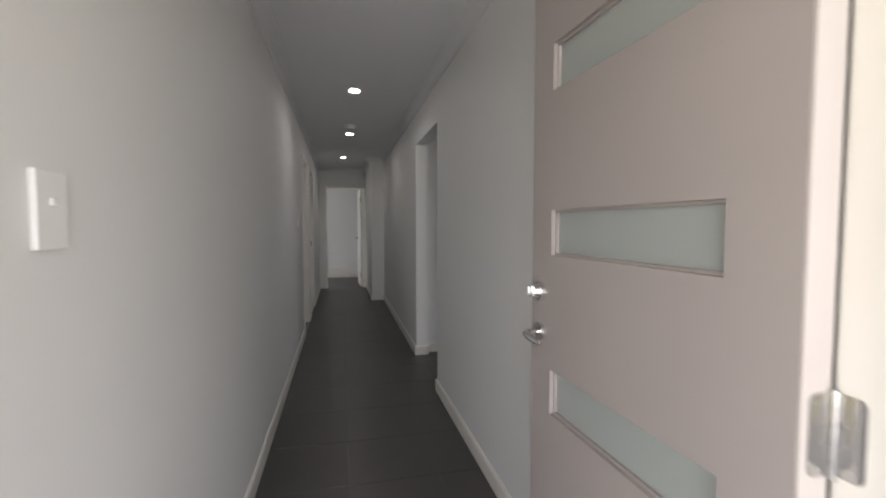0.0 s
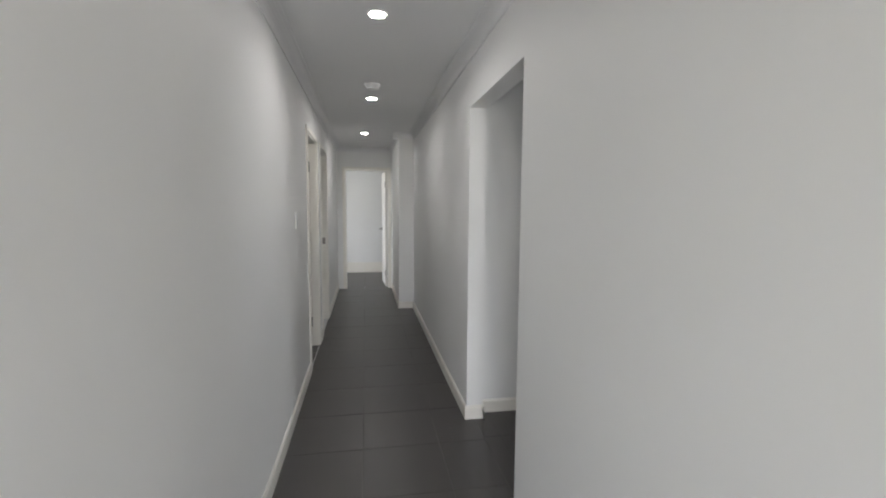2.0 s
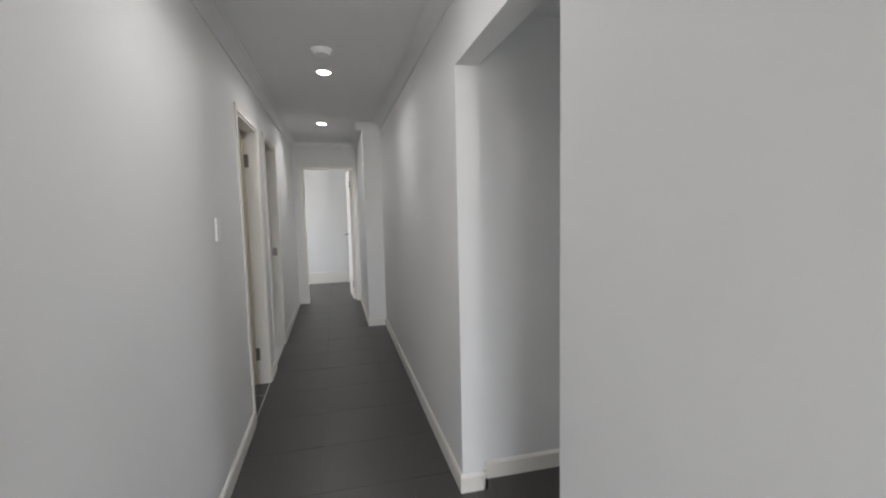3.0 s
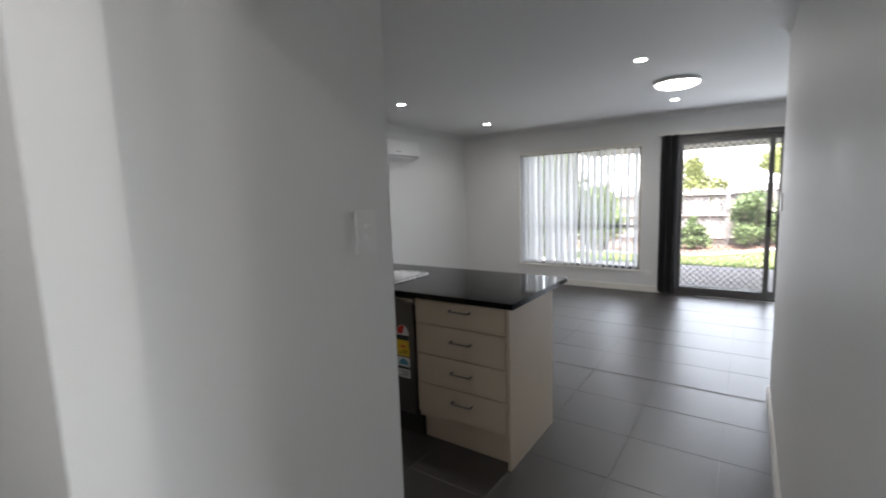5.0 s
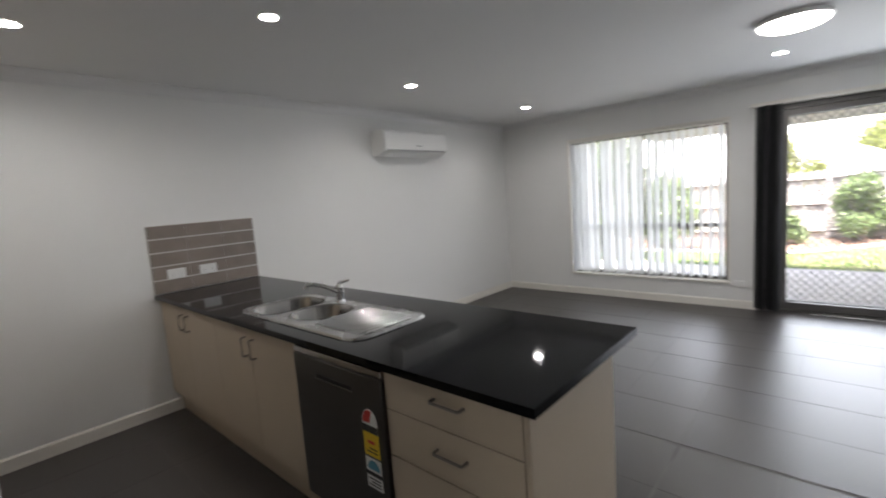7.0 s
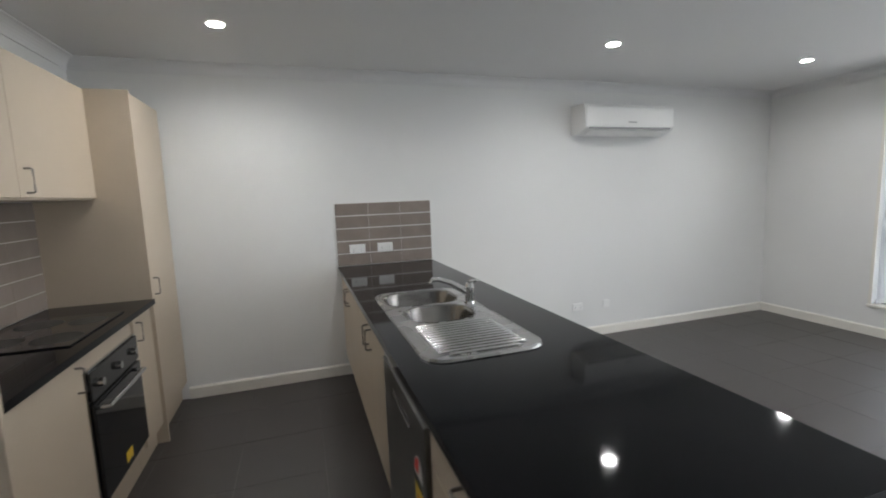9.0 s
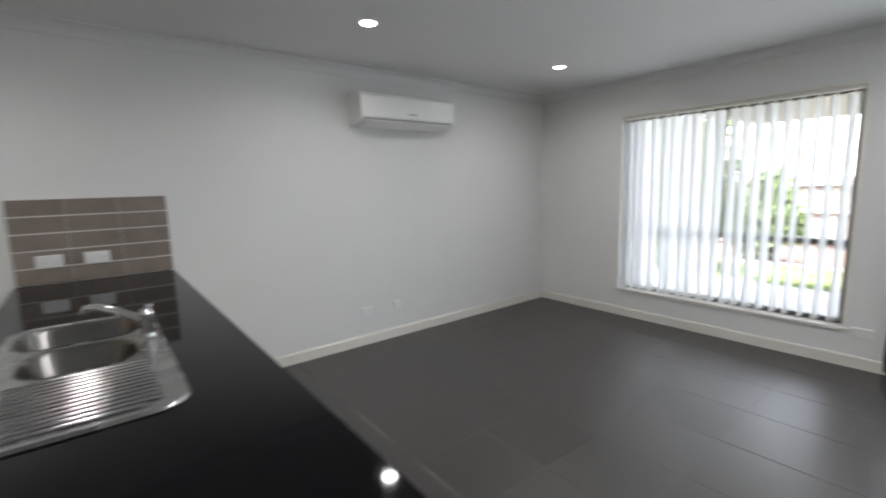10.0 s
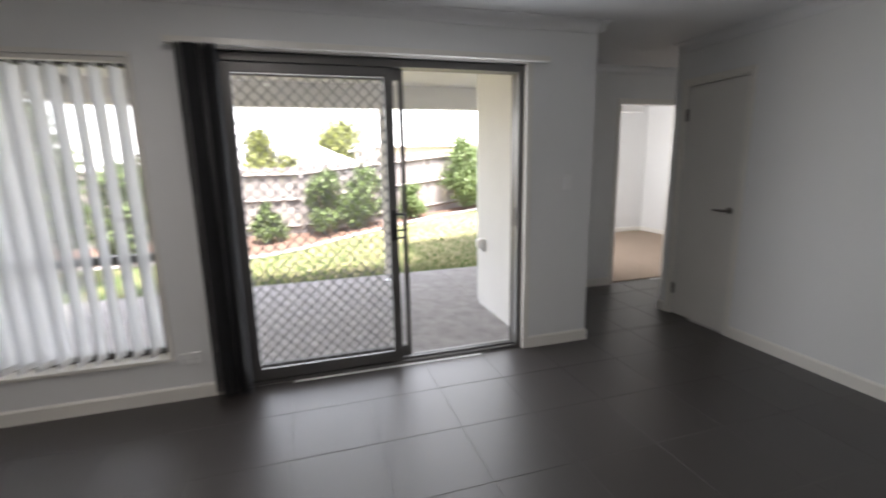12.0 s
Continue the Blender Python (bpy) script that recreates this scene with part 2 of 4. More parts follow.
wall("wall_long_north", 'x', YA, YA + 0.2, 0.61, XW + 0.2)
wall("wall_window_side", 'y', XW, XW + 0.2, 1.70, YA, [(2.26, 4.30, 0, 2.10), (4.67, 6.47, 0.29, 2.04)])
wall("wall_corridor_north", 'x', 1.70, 2.10, XW + 0.2, 8.2)
wall("wall_corridor_east", 'y', 8.2, 8.29, -2.6, 2.10, [(-0.34, 0.47, 0, DH)])
wall("wall_corridor_west", 'y', 7.23, 7.32, -1.6, YS - 0.09)
wall("wall_corridor_south", 'x', -1.69, -1.6, 7.23, 8.2)
wall("wall_bedroom_south", 'x', -2.7, -2.6, 8.2, 11.4)
wall("wall_bedroom_east", 'y', 11.3, 11.4, -2.6, 0.72)
wall("wall_bedroom_north", 'x', 0.62, 0.72, 8.29, 11.3, [(9.2, 10.6, 0.9, 2.04)])
wall("wall_entry_left", 'x', 0.25, 0.41, -4.0, XL)
wall("wall_entry_right", 'x', 0.25, 0.41, 0.50, 3.88)
structure("wall_entry_head", boxes((XL, 0.50, 0.25, 0.41, 2.075, H)), WALL, "off-white wall over the front door", "wall")
# unseen slab over the porch, added to stop sun falling into the entry
structure("porch_ceiling", boxes((-4.0, 3.88, -2.6, 0.25, H, H + 0.1)), CEIL, "unseen flat white slab added over the entry to keep the sun out", "ceiling")
wall("wall_store_west", 'y', 3.78, 3.88, 0.41, YS)
wall("wall_left_rooms_west", 'y', -4.1, -4.0, 0.25, 12.0, [(9.9, 11.3, 0.9, 2.04)])
wall("wall_left_rooms_divide", 'x', 6.14, 6.22, -4.0, XL - 0.09)
wall("wall_left_rooms_far", 'x', 9.14, 9.23, -4.0, XL - 0.09)
wall("wall_end_room_north", 'x', 11.05, 11.15, -4.0, 1.6)
wall("wall_end_room_east", 'y', 1.5, 1.6, 9.23, 11.05)
wall("wall_end_room_south", 'x', 9.14, 9.23, 0.61, 1.6)
structure("ceiling", boxes((-4.1, XW + 0.2, 0.25, 11.15, H, H + 0.1), (XW + 0.2, 11.6, -2.7, 2.10, H, H + 0.1), (3.78, XW + 0.2, -1.69, 0.25, H, H + 0.1)), CEIL, "flat white painted plasterboard ceiling", "ceiling")
structure("floor", boxes((-4.1, XW + 0.2, 0.25, 11.15, -0.14, -0.0014), (XW + 0.2, 8.25, -1.69, 2.1, -0.14, -0.0014)), GROUT, "grey cement grout bed under the floor tiles", "floor")
structure("floor_bedroom", boxes((8.25, 11.4, -2.7, 0.72, -0.14, 0.012)), CARPET, "beige loop pile bedroom carpet", "carpet")


def skirting(name, runs):
    """Runs: (axis, face, side, a0, a1): a board 90 mm high standing off the face."""
    bm = bmesh.new()
    for axis, face, side, a0, a1 in runs:
        t = 0.014 * side
        prof = [(face, 0), (face + t, 0), (face + t, 0.078), (face + t * 0.45, 0.09), (face, 0.09)]
        if axis == 'y':
            prism(bm, prof, 'y', a0, a1)
        else:
            prism(bm, prof, 'x', a0, a1)
    return structure(name, bm, TRIM, "white gloss painted timber skirting board", "skirting board")


skirting("baseboard_hall", [('y', XL, 1, 0.41, 5.225), ('y', XL, 1, 6.045, 6.295), ('y', XL, 1, 7.125, 9.14),
    ('y', XR, -1, 0.41, 3.245), ('x', 3.245, 1, XR - 0.014, 0.61), ('y', XR, -1, 4.21, 7.53), ('x', 4.21, -1, XR - 0.014, 0.624),
    ('y', 0.61, 1, 4.196, 4.29), ('x', 7.53, -1, 0.281, XR), ('y', 0.295, -1, 7.53, 9.14)])
skirting("baseboard_living", [('x', 4.29, -1, 0.61, 1.314), ('y', 1.30, 1, 4.276, 4.39), ('x', 3.27, 1, 0.61, 3.894), ('y', 3.88, 1, YS, 3.27),
    ('x', YS, 1, 3.894, 6.565), ('x', YS, 1, 7.255, 7.334), ('y', 7.32, 1, -1.6, YS + 0.014), ('x', YA, -1, 1.11, 2.33), ('x', YA, -1, 2.85, XW),
    ('y', XW, -1, 4.33, YA), ('y', XW, -1, 1.70, 2.215), ('x', 1.70, -1, XW - 0.014, 8.2), ('y', 8.2, -1, 0.515, 1.70)])
structure("baseboard_end_room", boxes((-4.0, 1.5, 11.03, 11.05, 0, 0.22), bev=0.003), TRIM, "tall white skirting in the end room", "skirting board")
skirting("baseboard_bedroom", [('y', 11.3, -1, -2.6, 0.62), ('x', 0.62, -1, 8.29, 11.3), ('x', -2.6, 1, 8.29, 11.3)])


def cornice(name, runs):
    """Cove cornice; runs as in skirting."""
    bm = bmesh.new()
    s = 0.075
    for axis, face, side, a0, a1 in runs:
        prof = [(face, H), (face, H - s), (face + side * 0.006, H - s)]
        for k in range(7):
            a = radians(90 * k / 6)
            prof.append((face + side * (s - (s - 0.008) * math.cos(a)), H - s + (s - 0.006) * math.sin(a)))
        prof += [(face + side * s, H)]
        prism(bm, prof, axis, a0, a1)
    return structure(name, bm, CEIL, "white plaster cove cornice", "cornice")


cornice("trim_cornice_hall", [('y', XL, 1, 0.41, 9.14), ('y', XR, -1, 0.41, 7.53), ('x', 7.53, -1, 0.22, XR), ('y', 0.295, -1, 7.53, 9.14), ('x', 9.14, -1, XL, 0.295), ('x', 0.41, 1, XL, XR)])
cornice("trim_cornice_living", [('x', 4.29, -1, 0.61, 1.30), ('y', 1.30, 1, 4.29, 4.39), ('x', 3.27, 1, 0.61, 3.88), ('y', 3.88, 1, YS, 3.27), ('x', YS, 1, 3.88, 7.32),
    ('x', YA, -1, 0.61, XW), ('y', XW, -1, 1.70, YA), ('x', 1.70, -1, XW - 0.075, 8.2), ('y', 8.2, -1, -1.6, 1.70), ('y', 0.61, 1, 3.27, YA)])


# ---- lamps ----
def downlight(x, y):
    t = thing("downlight", "small round recessed white downlight, lit, in the ceiling", "downlight", (x, y, H), "ceiling downlights")
    bm = bmesh.new()
    n = 28
    prof = [(0.040, -0.004), (0.050, -0.007), (0.054, -0.003), (0.054, 0.004)]
    rings = [[bm.verts.new((r * math.cos(2 * math.pi * k / n), r * math.sin(2 * math.pi * k / n), z)) for k in range(n)] for r, z in prof]
    for a, b in zip(rings, rings[1:]):
        for k in range(n):
            bm.faces.new((a[k], a[(k + 1) % n], b[(k + 1) % n], b[k]))
    part("trim_ring", bm, WHITEP, t, smooth=True)
    bm = bmesh.new()
    cyl(bm, (0, 0, -0.0045), (0, 0, 0.004), 0.0405, seg=24)
    part("lens", bm, LAMP, t, "glowing white lens")
    return t


def lamp_under(x, y, w, size=0.08, z=H - 0.012):
    d = bpy.data.lights.new("downlight_lamp", 'AREA')
    d.shape, d.size, d.energy, d.color = 'DISK', size, w, (1.0, 0.985, 0.95)
    d.spread = radians(155)
    new("downlight_lamp", d).location = (x, y, z)


SPOTS = [(-0.085, 3.826), (-0.088, 5.631), (-0.16, 7.585), (4.062, 6.504), (5.93, 6.507), (4.063, 4.155), (5.951, 4.161), (1.619, 6.677), (2.502, 5.911)]
first = downlight(*SPOTS[0])
for s in SPOTS[1:]:
    copy_thing(first, pose(s[0], s[1], H))
for s in SPOTS:
    lamp_under(s[0], s[1], LAMP_W * (0.75 if s[0] < 0 else 1.0), 0.10)

oyster = thing("ceiling_light", "round white oyster ceiling light with a frosted dome, lit", "ceiling light", (5.0, 4.02, H))
bm = bmesh.new()
cyl(bm, (0, 0, -0.03), (0, 0, 0), 0.200, 0.190, seg=40)
part("base", bm, WHITEP, oyster, smooth=True)
bm = bmesh.new()
bmesh.ops.create_uvsphere(bm, u_segments=40, v_segments=16, radius=0.180, matrix=Matrix.Translation((0, 0, -0.031)) @ Matrix.Diagonal((1, 1, 0.22, 1)))
bmesh.ops.delete(bm, geom=[v for v in bm.verts if v.co.z > -0.03], context='VERTS')
part("dome", bm, DOME, oyster, "glowing frosted dome", smooth=True)
lamp_under(5.0, 4.02, LAMP_W * 1.0, 0.3, H - 0.085)

det = thing("smoke_detector", "round white plastic smoke detector on the hall ceiling", "smoke detector", (-0.09, 5.17, H))
bm = bmesh.new()
cyl(bm, (0, 0, -0.012), (0, 0, 0), 0.062, 0.064, 28)
part("base", bm, WHITEP, det, smooth=True)
bm = bmesh.new()
cyl(bm, (0, 0, -0.034), (0, 0, -0.012), 0.046, 0.057, 28)
part("cover", bm, WHITEP, det, smooth=True)


# ---- doors ----
def lever(parent, x, y, z, face, along, m=NICKEL):
    """A lever handle: face is +-1 along x or y by axis letter; along is the lever's direction."""
    f, a = Vector(face), Vector(along)
    p = Vector((x, y, z))
    bm = bmesh.new()
    cyl(bm, p, p + f * 0.010, 0.027, 0.026, 24)
    cyl(bm, p + f * 0.010, p + f * 0.045, 0.010, 0.009, 16)
    tube(bm, [p + f * 0.042, p + f * 0.052 + a * 0.012, p + f * 0.056 + a * 0.05, p + f * 0.052 + a * 0.085, p + f * 0.046 + a * 0.115], [0.009, 0.011, 0.010, 0.009, 0.006], 12)
    return part("door_handle", bm, m, parent, "satin metal lever handle", smooth=True)


# front door, standing open along the right hall wall; it turns about the pins of its hinges
PX, PY, DT = 0.470, 0.464, 0.058
FX0, FX1, FY0, FY1 = PX - DT, PX - DT + 0.040, PY + 0.003, PY + 0.820
front = tagged(new("door_front"), "taupe painted front door with three frosted glass slots, standing open", "door", kind="structure")
bm = bmesh.new()
slots = [(0.710, 0.842), (1.181, 1.312), (1.652, 1.783)]
SY0, SY1 = PY + 0.128, PY + 0.702
zc = 0.008
for a, b in slots + [(2.04, 2.04)]:
    box(bm, FX0, FX1, FY0, FY1, zc, a)
    if b > a:
        box(bm, FX0, FX1, FY0, SY0, a, b)
        box(bm, FX0, FX1, SY1, FY1, a, b)
    zc = b
bmesh.ops.remove_doubles(bm, verts=bm.verts, dist=0.0002)
part("leaf", bm, DOORP, front)
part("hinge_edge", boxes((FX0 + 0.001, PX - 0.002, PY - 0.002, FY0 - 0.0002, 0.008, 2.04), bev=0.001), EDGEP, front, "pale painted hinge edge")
for a, b in slots:
    e, x0, x1 = 0.007, FX0 + 0.012, FX0 + 0.021
    bm = bmesh.new()
    box(bm, x0, x1, SY0, SY0 + e, a, b), box(bm, x0, x1, SY1 - e, SY1, a, b)
    box(bm, x0, x1, SY0 + e, SY1 - e, a, a + e), box(bm, x0, x1, SY0 + e, SY1 - e, b - e, b)
    part("glazing_bead", bm, DOORP, front)
    part("pane", boxes((FX0 + 0.0215, FX0 + 0.027, SY0, SY1, a, b)), FROST, front, "frosted green-tinted glass")
KY = PY + 0.762
lever(front, FX0, KY, 0.944, (-1, 0, 0), (0, -0.75, -0.12), CHROME)
bm = bmesh.new()
cyl(bm, (FX0, KY, 1.068), (FX0 - 0.012, KY, 1.068), 0.030, 0.028, 28)
cyl(bm, (FX0 - 0.012, KY, 1.068), (FX0 - 0.030, KY, 1.068), 0.024, 0.018, 28)
box(bm, FX0 - 0.044, FX0 - 0.030, KY - 0.004, KY + 0.004, 1.052, 1.084, 0.002)
part("deadbolt", bm, CHROME, front, "round satin deadbolt turn", smooth=True)
for z in (0.27, 0.972, 1.80):
    bm = bmesh.new()
    h = 0.060
    prism(bm, [(max(PX - 0.045, min(PX - 0.004, u)), v) for u, v in rounded(PX - 0.045, PX + 0.02, z - h, z + h, 0.012, 4)], 'y', PY - 0.0045, PY - 0.0022)
    prism(bm, [(max(PY - 0.045, min(PY - 0.004, u)), v) for u, v in rounded(PY - 0.045, PY + 0.02, z - h, z + h, 0.012, 4)], 'x', PX + 0.0006, PX + 0.0030)
    bmesh.ops.remove_doubles(bm, verts=bm.verts, dist=0.00005)
    for k in range(5):
        cyl(bm, (PX - 0.003, PY - 0.007, z - 0.065 + k * 0.026), (PX - 0.003, PY - 0.007, z - 0.0398 + k * 0.026), 0.0068, seg=14)
    for dz in (-0.044, -0.014, 0.014, 0.044):
        q = 0.030 if abs(dz) > 0.03 else 0.018
        cyl(bm, (PX - q, PY - 0.0058, z + dz), (PX - q, PY - 0.0044, z + dz), 0.004, seg=8)
        cyl(bm, (PX - 0.0008, PY - q, z + dz), (PX + 0.0008, PY - q, z + dz), 0.004, seg=8)
    part("hinge", bm, STEEL, front, "brushed steel butt hinge", smooth=True)
front.matrix_world = Matrix.Translation((PX, PY, 0)) @ pose(0, 0, 0, 0, 0, 2.05) @ Matrix.Translation((-PX, -PY, 0))
# frame of the front door
bm = boxes((PX + 0.0045, 0.498, 0.24, PY - 0.001, 0, 2.06), (XL, XL + 0.045, 0.24, 0.413, 0, 2.06), (XL, 0.498, 0.24, 0.413, 2.06, 2.075), bev=0.003)
structure("door_frame_front", bm, TRIM, "cream painted timber front door frame", "door frame")


def frame_y(name, x0, x1, y0, y1, top):
    """Lining and architraves of a doorway in a wall that runs along y."""
    j, w, p = 0.018, 0.045, 0.012
    bm = boxes((x0, x1, y0, y0 + j, 0, top), (x0, x1, y1 - j, y1, 0, top), (x0, x1, y0 + j, y1 - j, top - j, top))
    for xa, xb in ((x0 - p, x0), (x1, x1 + p)):
        box(bm, xa, xb, y0 - w + 0.005, y0 + 0.005, 0, top + w - 0.005, 0.003)
        box(bm, xa, xb, y1 - 0.005, y1 + w - 0.005, 0, top + w - 0.005, 0.003)
        box(bm, xa, xb, y0 + 0.005, y1 - 0.005, top - 0.005, top + w - 0.005, 0.003)
    return structure(name, bm, TRIM, "white gloss painted timber door frame", "door frame")


def frame_x(name, x0, x1, y0, y1, top):
    j, w, p = 0.018, 0.045, 0.012
    bm = boxes((x0, x0 + j, y0, y1, 0, top), (x1 - j, x1, y0, y1, 0, top), (x0 + j, x1 - j, y0, y1, top - j, top))
    for ya, yb in ((y0 - p, y0), (y1, y1 + p)):
        box(bm, x0 - w + 0.005, x0 + 0.005, ya, yb, 0, top + w - 0.005, 0.003)
        box(bm, x1 - 0.005, x1 + w - 0.005, ya, yb, 0, top + w - 0.005, 0.003)
        box(bm, x0 + 0.005, x1 - 0.005, ya, yb, top - 0.005, top + w - 0.005, 0.003)
    return structure(name, bm, TRIM, "white gloss painted timber door frame", "door frame")


frame_y("door_frame_1", XL - 0.09, XL, 5.27, 6.00, DH)
frame_y("door_frame_2", XL - 0.09, XL, 6.34, 7.08, DH)
frame_x("door_frame_3", -0.50, 0.24, 9.14, 9.23, DH)
frame_x("door_frame_4", 6.61, 7.21, YS - 0.09, YS, DH + 0.02)
frame_y("door_frame_5", 8.2, 8.29, -0.34, 0.47, DH)


def butt_hinges(parent, place, axis):
    for z in (0.25, 1.80):
        bm = bmesh.new()
        x, y = place
        if axis == 'x':
            box(bm, x - 0.03, x + 0.03, y - 0.002, y + 0.002, z - 0.05, z + 0.05)
        else:
            box(bm, x - 0.002, x + 0.002, y - 0.03, y + 0.03, z - 0.05, z + 0.05)
        cyl(bm, (x, y, z - 0.05), (x, y, z + 0.05), 0.007, seg=12)
        part("hinge", bm, NICKEL, parent, "dark metal butt hinge")


d1 = tagged(new("door_1"), "cream painted flush door, standing open into the side room", "door", kind="structure")
part("leaf", boxes((-1.42, XL - 0.095, 5.94, 5.977, 0.008, 2.015), bev=0.002), CREAM, d1)
lever(d1, -1.36, 5.94, 1.0, (0, -1, 0), (1, 0, 0))
butt_hinges(d1, (XL - 0.093, 5.978), 'x')
d2 = tagged(new("door_2"), "white flush door, standing open into the second side room", "door", kind="structure")
part("leaf", boxes((-1.42, XL - 0.095, 6.362, 6.399, 0.008, 2.015), bev=0.002), DOORW, d2)
lever(d2, -1.36, 6.399, 1.0, (0, 1, 0), (1, 0, 0))
bm = boxes((XL - 0.065, XL - 0.02, 7.058, 7.0622, 0.95, 1.03), bev=0.001)
part("strike_plate", bm, NICKEL, d2, "dark metal strike plate")
d3 = tagged(new("door_3"), "white flush door, standing open at the end of the hall", "door", kind="structure")
bm = boxes((-0.0185, 0.0185, 0, 0.70, 0.008, 2.015), bev=0.002)
leaf = part("leaf", bm, DOORW, d3)
d3.matrix_world = pose(0.20, 9.232, 0, 0, 0, 2.5)
lever(d3, -0.0185, 0.635, 1.0, (-1, 0, 0), (0, -1, 0))
butt_hinges(d3, (-0.02, 0.0), 'y')
d4 = tagged(new("door_4"), "white flush cupboard door, closed, with a dark lever", "door", kind="structure")
part("leaf", boxes((6.632, 7.188, YS - 0.045, YS - 0.008, 0.012, 2.036), bev=0.002), DOORW, d4)
lever(d4, 6.685, YS - 0.008, 1.02, (0, 1, 0), (1, 0, 0))
butt_hinges(d4, (7.192, YS - 0.006), 'x')
# closes the cupboard behind
structure("wall_cupboard", boxes((6.5, 7.23, -0.2, -0.1, -0.02, H), (6.4, 6.5, -0.2, YS - 0.09, -0.02, H)), WALL, "plain wall inside the cupboard", "wall")

# ---- switches and outlets ----
def plate(name, label, at, turn, rockers, w=0.075, h=0.117, outlet=False):
    """A wall plate facing local -y."""
    t = thing(name, label, name.replace("_", " "))
    part("plate", boxes((-w / 2, w / 2, -0.010, 0, -h / 2, h / 2), bev=0.003), WHITEP, t)
    for rx, rz in rockers:
        part("rocker", boxes((rx - 0.008, rx + 0.008, -0.014, -0.0095, rz - 0.006, rz + 0.006), bev=0.002), WHITEP, t)
    if outlet:
        for sx in (-0.03, 0.03):
            for a, b, c in ((-0.007, 0.004, 25), (0.007, 0.004, -25), (0, -0.012, 0)):
                bm = bmesh.new()
                box(bm, -0.001, 0.001, -0.0108, -0.0098, -0.004, 0.004)
                bm.transform(Matrix.Translation((sx + a, 0, b - 0.008)) @ pose(0, 0, 0, 0, c, 0))
                part("socket_slot", bm, INK, t)
    t.matrix_world = pose(*at, 0, 0, turn)
    return t


plate("light_switch", "white plastic double light switch plate on the passage wall", (1.19, 4.29, 1.343), 0, [(0, 0.016), (0, -0.012)])
plate("light_switch", "white plastic light switch plate near the living room corner", (3.68, 3.27, 1.33), 180, [(0, 0.012)])
plate("light_switch", "white plastic light switch plate beside the side room door", (XL, 4.63, 1.317), 90, [(0, 0.012)])
plate("light_switch", "white plastic light switch plate just inside the front door", (XL, 0.75, 1.29), 90, [(0, 0.012)])
plate("light_switch", "small white switch plate beside the sliding door", (XW, 1.915, 1.277), 90, [(0, 0.0)], 0.07, 0.11).matrix_world = pose(XW, 1.915, 1.277, 0, 0, -90)
plate("power_outlet", "white double power outlet low on the long wall", (4.47, YA, 0.31), 0, [(-0.03, 0.024), (0.03, 0.024)], 0.115, 0.072, True)
plate("power_outlet", "white aerial outlet low on the long wall", (4.80, YA, 0.31), 0, [], 0.075, 0.072)
plate("power_outlet", "white double power outlet under the window edge", (XW, 4.56, 0.27), -90, [(-0.03, 0.024), (0.03, 0.024)], 0.115, 0.072, True)
plate("power_outlet", "white double power outlet on the tiled splashback", (2.40, YA - 0.010, 1.03), 0, [(-0.03, 0.024), (0.03, 0.024)], 0.125, 0.075, True)
plate("power_outlet", "white double power outlet on the tiled splashback", (2.625, YA - 0.010, 1.03), 0, [(-0.03, 0.024), (0.03, 0.024)], 0.125, 0.075, True)


# ---- kitchen peninsula ----
def bar_handle(parent, p, along, out, length=0.128):
    """A square D handle; p is its middle on the front."""
    p, a, o = Vector(p), Vector(along) * length / 2, Vector(out)
    bm = bmesh.new()
    tube(bm, [p - a, p - a + o * 0.022, p - a * 0.93 + o * 0.029, p + a * 0.93 + o * 0.029, p + a + o * 0.022, p + a], 0.0048, 8)
    return part("handle", bm, NICKEL, parent, "satin nickel D handle", smooth=True)


CX = 2.278   # carcass front
FXF = 2.260  # front faces


def base_unit(name, label, y0, y1, fronts, handles, back=2.832, top=0.865):
    t = thing(name, label, "cabinet")
    part("body", boxes((CX, back, y0, y1, 0.15, top)), LAMINATE, t)
    part("kickboard", boxes((2.325, 2.341, y0, y1, 0.0, 0.15)), LAMINATE, t)
    fobs = []
    for ya, yb, za, zb, kind in fronts:
        fobs.append(part(kind, boxes((FXF, CX - 0.001, ya + 0.0015, yb - 0.0015, za + 0.0015, zb - 0.0015), bev=0.0012), LAMINATE, t))
    for i, p, along in handles:
        bar_handle(fobs[i], (FXF, p[0], p[1]), along, (-1, 0, 0), 0.122 if along[1] else 0.10)
    return t


base_unit("drawer_unit", "beige laminate drawer unit with four drawers under the bench", 4.41, 4.985,
          [(4.412, 4.985, 0.718, 0.858, "drawer"), (4.412, 4.985, 0.541, 0.716, "drawer"), (4.412, 4.985, 0.366, 0.539, "drawer"), (4.412, 4.985, 0.185, 0.365, "drawer")],
          [(0, (4.68, 0.815), (0, 1, 0)), (1, (4.68, 0.641), (0, 1, 0)), (2, (4.68, 0.465), (0, 1, 0)), (3, (4.68, 0.296), (0, 1, 0))])
base_unit("sink_cabinet", "beige laminate sink cabinet with a pair of doors", 5.59, 6.49,
          [(5.59, 6.04, 0.185, 0.858, "door"), (6.04, 6.49, 0.185, 0.858, "door")],
          [(0, (5.995, 0.755), (0, 0, 1)), (1, (6.085, 0.755), (0, 0, 1))], top=0.70)
base_unit("base_cabinet", "beige laminate base cabinet with two doors beside the wall", 6.49, 7.488,
          [(6.49, 6.97, 0.185, 0.858, "door"), (6.97, 7.45, 0.185, 0.858, "door")],
          [(0, (6.925, 0.755), (0, 0, 1)), (1, (7.015, 0.755), (0, 0, 1))])
